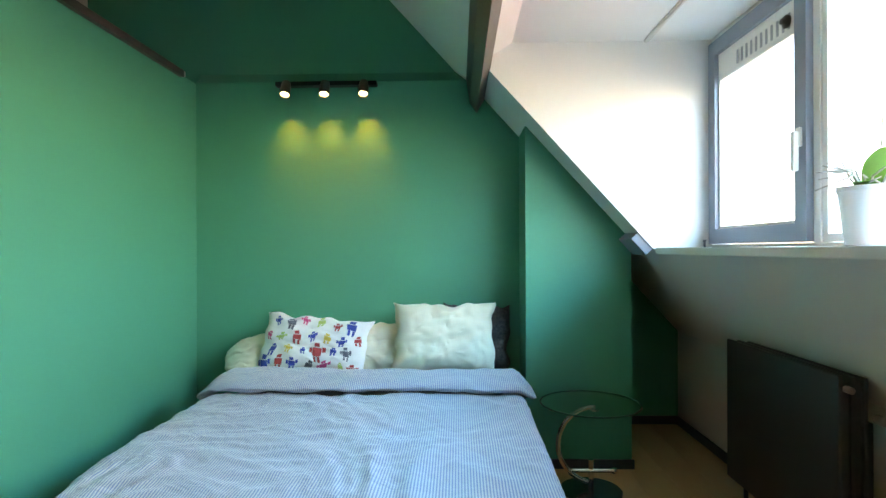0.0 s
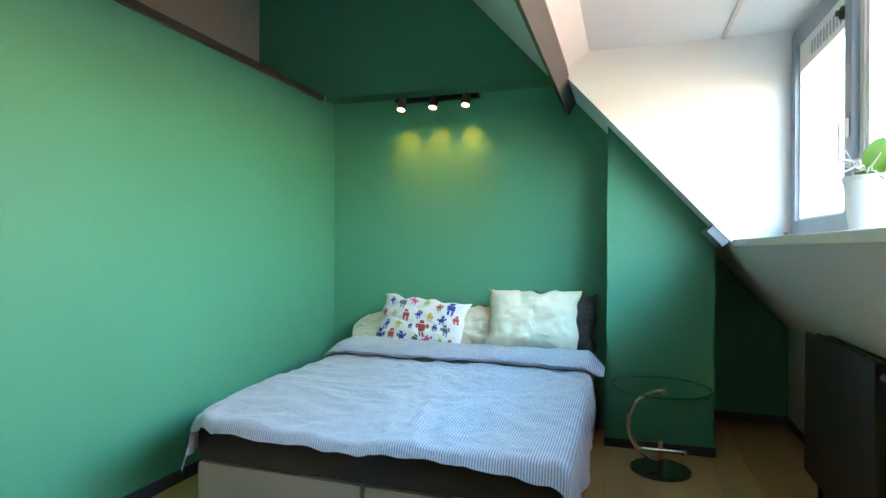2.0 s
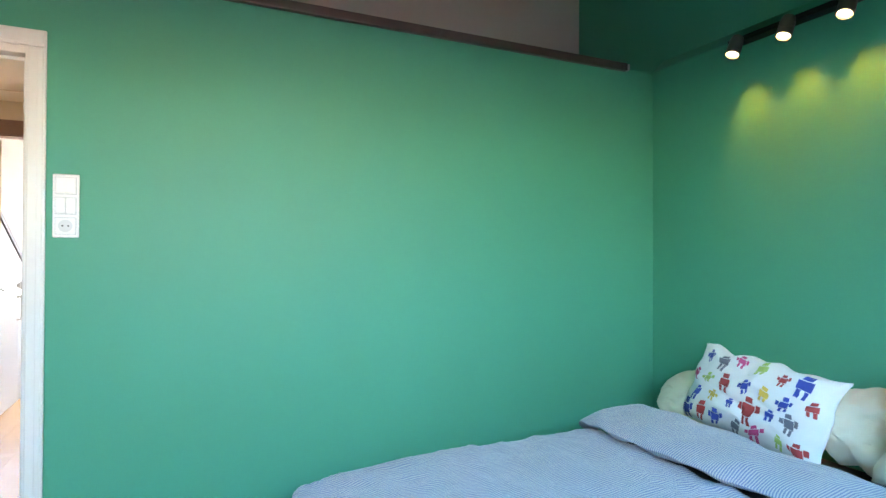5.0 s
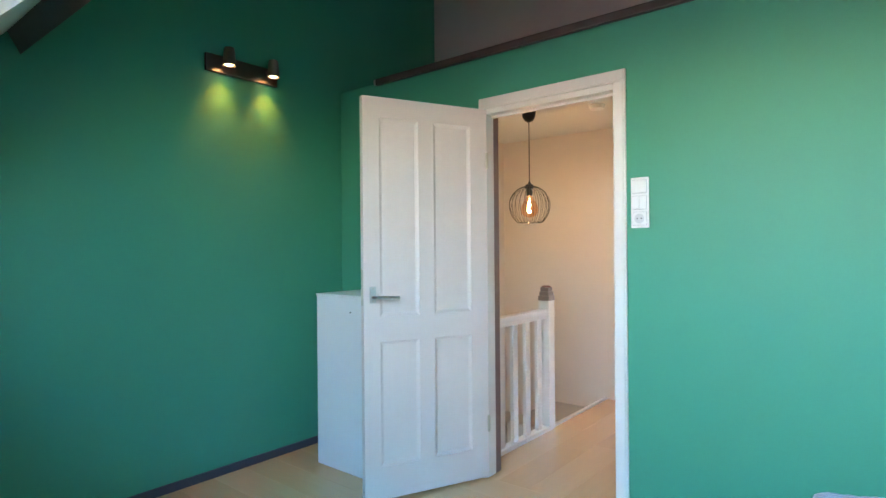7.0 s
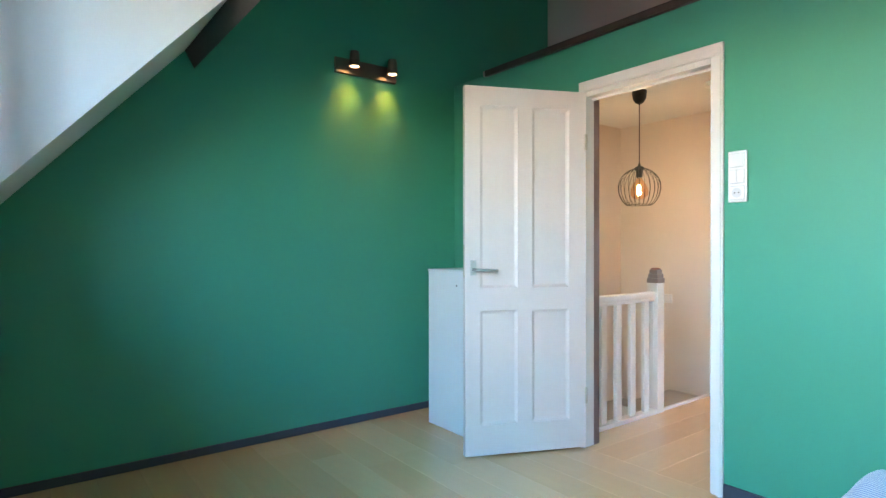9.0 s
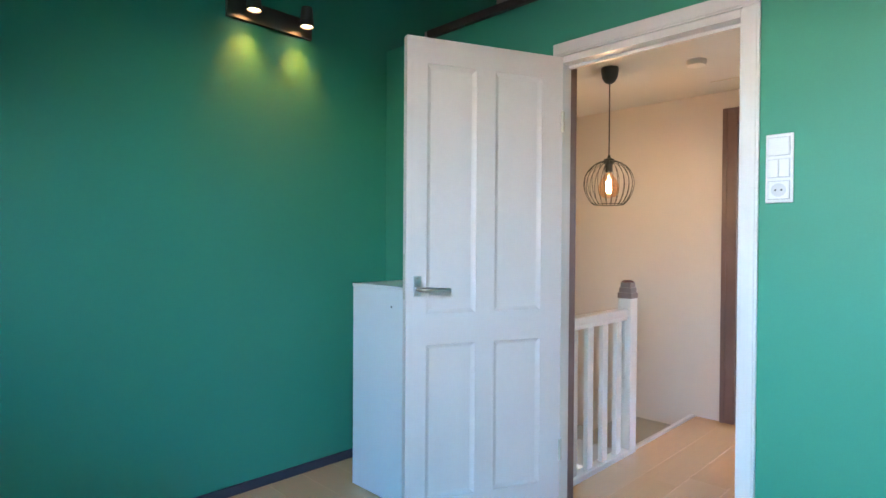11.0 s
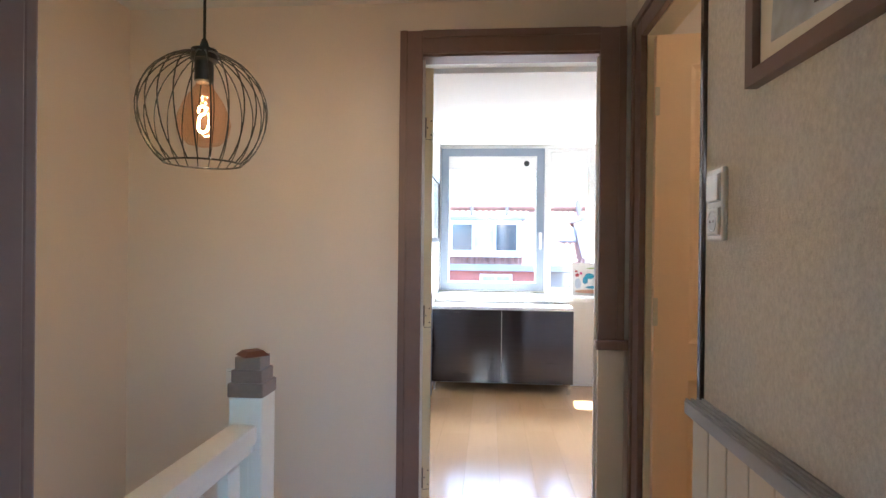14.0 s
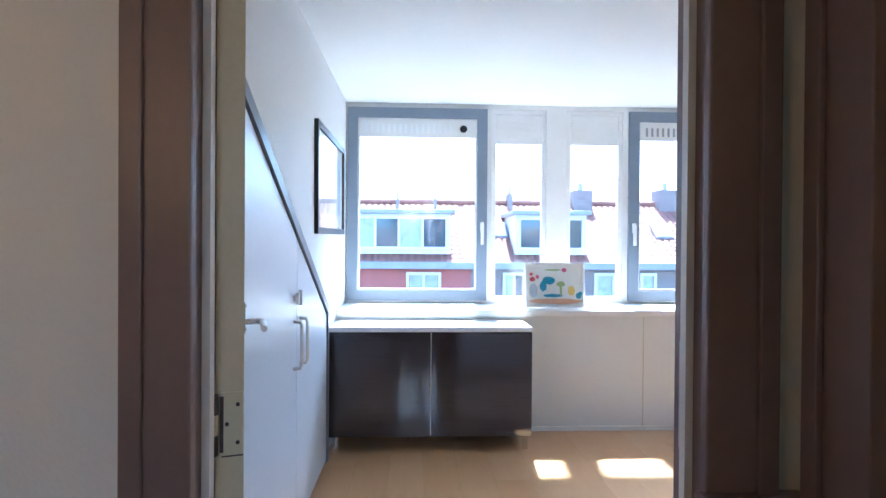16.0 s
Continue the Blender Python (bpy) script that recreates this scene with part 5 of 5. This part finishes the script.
def blob(cx, czz, rx, rz, seed, n=18):
    return [(cx + rx * math.cos(2 * math.pi * i / n) * (1 + 0.3 * noise.noise(Vector((i * 0.9, seed, 0)))), czz + rz * math.sin(2 * math.pi * i / n) * (1 + 0.3 * noise.noise(Vector((seed, i * 0.9, 1))))) for i in range(n)]


for i, (cx, czz, rx, rz, mm) in enumerate(((0.22, 0.045, 0.19, 0.02, "orange_ink"), (0.17, 0.19, 0.045, 0.028, "teal_ink"), (0.13, 0.15, 0.025, 0.035, "teal_ink"), (0.20, 0.085, 0.07, 0.012, "teal_ink"), (0.255, 0.165, 0.03, 0.02, "green_ink"),
                                        (0.255, 0.12, 0.008, 0.04, "green_ink"), (0.06, 0.12, 0.03, 0.05, "photo"), (0.055, 0.20, 0.02, 0.016, "ink_red"), (0.09, 0.215, 0.013, 0.013, "ink_pink"), (0.28, 0.265, 0.018, 0.015, "ink_pink"),
                                        (0.33, 0.12, 0.025, 0.035, "ink_yellow"), (0.38, 0.085, 0.02, 0.022, "teal_ink"), (0.395, 0.10, 0.012, 0.014, "teal_ink"), (0.045, 0.235, 0.012, 0.012, "ink_red"), (0.20, 0.265, 0.06, 0.006, "green_ink"))):
    y = -0.0095 - 0.0004 * i
    o = part("drawn_shape", prism(blob(cx, czz, rx, rz, i), "y", y - 0.0008, y), M[mm])
    o.parent = dr
gl = part("pane", box((0.015, -0.020, 0.015), (0.41, -0.018, 0.303)), M["pane"])
gl.parent = dr

# ---- the street outside ----
tagged(part("ground", boxes([((-600, -600, -6.6), (600, 600, -6.4))]), M["asphalt"]), "grey street between the house rows", "road", "", "structure")
HXF, EAVE, RIDGE_X, RIDGE = -19.5, 0.72, -23.2, 2.88


def far_roof(x):
    return EAVE + (HXF - x) * (RIDGE - EAVE) / (HXF - RIDGE_X)


def far_window(parent, x, y0, y1, z0, z1, lights, glassmat, d=0.08):
    w = part("window", frame_bars(x, y0, y1, z0, z1, 0.09, d, 1), M["farwhite"], parent, "white framed window")
    step = (y1 - y0 - 0.18) / lights
    for k in range(lights):
        part("pane", box((x, y0 + 0.09 + k * step + 0.02, z0 + 0.09), (x + 0.03, y0 + 0.09 + (k + 1) * step - 0.02, z1 - 0.09)), glassmat[k % len(glassmat)], w)
        if k:
            part("mullion", box((x, y0 + 0.09 + k * step - 0.04, z0 + 0.09), (x + d, y0 + 0.09 + k * step + 0.04, z1 - 0.09)), M["farwhite"], w)


def house(y0, y1, brick, tiles, label, dormer, lower, roof_window, chimneys):
    h = empty("house", label, "house", pose(HXF, (y0 + y1) / 2, -6.4), "row houses across the street")
    part("wall", box((HXF - 7, y0, -6.4), (HXF, y1, EAVE - 0.25)), brick, h, "brick front wall")
    part("gutter", box((HXF - 0.05, y0, EAVE - 0.25), (HXF + 0.28, y1, EAVE - 0.02), 0.02), M["leaden"], h, "dark gutter")
    rf = part("roof", prism([(HXF + 0.1, EAVE - 0.08), (RIDGE_X, RIDGE), (RIDGE_X - 3.6, EAVE - 0.08)], "y", y0, y1), tiles, h, "clay tile roof")
    # courses of pantiles on the street side
    bm = bmesh.new()
    slope_len = math.hypot(HXF + 0.1 - RIDGE_X, RIDGE - EAVE)
    ux, uz = (RIDGE_X - HXF - 0.1) / slope_len, (RIDGE - EAVE + 0.08) / slope_len
    rows_, pitch = int(slope_len / 0.28), 0.24
    for i in range(rows_):
        s0 = i * 0.28
        for k in range(int((y1 - y0) / pitch)):
            ya = y0 + k * pitch
            prof = ((0.0, 0.02), (0.10, 0.075), (0.17, 0.055), (0.235, 0.02))
            low = [bm.verts.new((HXF + 0.1 + ux * s0 - uz * 0 + hgt * uz * 0.8, ya + dy, EAVE - 0.08 + uz * s0 + hgt)) for dy, hgt in prof]
            top = [bm.verts.new((HXF + 0.1 + ux * (s0 + 0.3) + (hgt - 0.025) * uz * 0.8, ya + dy, EAVE - 0.08 + uz * (s0 + 0.3) + hgt - 0.025)) for dy, hgt in prof]
            for a in range(3):
                bm.faces.new((low[a], low[a + 1], top[a + 1], top[a]))
    t = part("roof_tiles", bm, tiles, rf, "rows of clay pantiles")
    t["kind"] = "stuff"
    part("ridge", tube([(RIDGE_X, y0, RIDGE + 0.06), (RIDGE_X, y1, RIDGE + 0.06)], 0.11, 8), tiles, h)
    for dy0, dy1, lights, gm in dormer:
        zb, zt = 1.05, 2.28
        xb = HXF - (zb - EAVE) * (HXF - RIDGE_X) / (RIDGE - EAVE) + 0.35
        dm = part("dormer", box((xb - 3.0, dy0, zb - 0.1), (xb, dy1, zt)), M["farwhite"], h, "white flat-roofed dormer")
        part("dormer_roof", box((xb - 3.0, dy0 - 0.12, zt), (xb + 0.2, dy1 + 0.12, zt + 0.14), 0.02), M["leaden"], dm, "lead-grey flat roof edge")
        far_window(dm, xb, dy0 + 0.08, dy1 - 0.08, zb + 0.05, zt - 0.08, lights, gm)
    for ly0, ly1, lights, gm in lower:
        far_window(h, HXF, ly0, ly1, -1.0, 0.36, lights, gm)
    for ry in roof_window:
        z = 1.75
        x = HXF - (z - EAVE) * (HXF - RIDGE_X) / (RIDGE - EAVE)
        rwm = Matrix.Translation((x + 0.10, ry, z)) @ pose(0, 0, 0, 0, 40, 0)
        rw = part("roof_window", box((-0.40, -0.33, 0.0), (0.40, 0.33, 0.12), 0.01, rwm), M["leaden"], h, "grey roof window")
        part("pane", box((-0.34, -0.27, 0.121), (0.34, 0.27, 0.135), 0.0, rwm), M["farcurtain"], rw)
    for cy, w, hgt in chimneys:
        c = part("chimney", box((RIDGE_X - 0.3, cy, RIDGE - 0.6), (RIDGE_X + 0.5, cy + w, RIDGE + hgt), 0.02), M["greybrick"], h, "brick chimney")
        part("chimney_pot", lathe([(0.11, 0), (0.09, 0.3)] if w > 0.3 else [(0.05, 0), (0.045, 0.35)], (RIDGE_X + 0.1, cy + w / 2, RIDGE + hgt), 10), M["leaden"], c)
    return h


GM, GC = M["farglass"], M["farcurtain"]
row = [house(-14, -7.4, M["greybrick"], M["rooftile2"], "brick row house with a clay tile roof", [(-12.5, -9.5, 3, (GM, GC))], [(-12, -10.5, 2, (GM,))], [], [(-8.2, 0.5, 0.6)]),
       house(-7.4, 1.4, M["redbrick"], M["rooftile"], "red brick row house with an orange tile roof and white dormer", [(-2.7, 0.75, 4, (GC, GM, GC, GM))], [(-6.5, -5.0, 2, (GC, GM)), (-0.72, 0.42, 2, (GC, GC))], [], [(-1.2, 0.13, 0.15), (0.25, 0.13, 0.15)]),
       house(1.4, 9.9, M["greybrick"], M["rooftile"], "grey brick row house with an orange tile roof and dormer", [(2.9, 5.3, 3, (GM, GC, GM))], [(2.45, 3.2, 2, (GC, GM)), (5.5, 6.2, 1, (GC,)), (7.05, 7.6, 1, (GC,))], [2.5, 8.5], [(5.7, 0.75, 0.55), (3.15, 0.16, 0.4), (9.1, 0.75, 0.6)]),
       house(9.9, 18, M["greybrick"], M["rooftile2"], "grey brick row house with a brown tile roof", [(12, 15, 3, (GM, GC))], [(11, 12.5, 2, (GC,))], [], [(14, 0.7, 0.6)])]
# the same row stands across the other street
for h in row:
    turn = pose(-1.2, 0, 0, 0, 0, 180) @ pose(1.2, 0, 0)
    copy_thing(h, turn @ h.matrix_basis)

# ---- floors, laid board by board ----
fl = structure("floor", boxes([((-0.0, SOUTH, -0.12), (KNEE, NICHE, -0.012)), ((HX1, -0.935, -0.12), (0.0, 1.6, -0.012)), ((R2W, R2L, -0.12), (HX1, R2R, -0.012))]), M["floor"], "oak laminate floor running through all rooms", "floor")


def lay(x0, x1, y0, y1, along, seed, board=0.192, length=1.286):
    """Boards of one room; shared meshes for the full boards, cut ones at the ends."""
    r = random.Random(seed)
    full = {}
    lo, hi = (x0, x1) if along == "y" else (y0, y1)
    a0, a1 = (y0, y1) if along == "y" else (x0, x1)
    p = lo
    while p < hi - 0.005:
        q = min(p + board, hi)
        s = a0 - r.uniform(0, length)
        while s < a1 - 0.005:
            e = min(s + length, a1)
            b = max(s, a0)
            if e - b > 0.02:
                key = (round(q - p, 3), round(e - b, 3))
                if key not in full:
                    bmx = bmesh.new()
                    w, l = q - p - 0.0003, e - b - 0.0003
                    add_prism(bmx, [(0, -0.012), (w, -0.012), (w, -0.0006), (w - 0.0008, 0), (0.0008, 0), (0, -0.0006)], "y", 0, l)
                    me = bpy.data.meshes.new("plank")
                    bmesh.ops.recalc_face_normals(bmx, faces=bmx.faces)
                    bmx.to_mesh(me)
                    bmx.free()
                    me.materials.append(M["floor"])
                    full[key] = me
                ob = new("plank", full[key])
                ob.parent = fl
                ob.matrix_local = Matrix.Translation((p, b, 0)) if along == "y" else Matrix.Translation((b, q, 0)) @ pose(0, 0, 0, 0, 0, -90)
            s += length
        p = q


lay(0.0, KNEE, SOUTH, NICHE, "y", 1)
lay(HX1 - 0.1, 0.0, -0.93, 0.19, "x", 2)
lay(HX1, -0.955, 0.19, 1.6, "x", 4)
lay(R2W + 0.04, HX1 - 0.1, R2L, R2R, "x", 3)
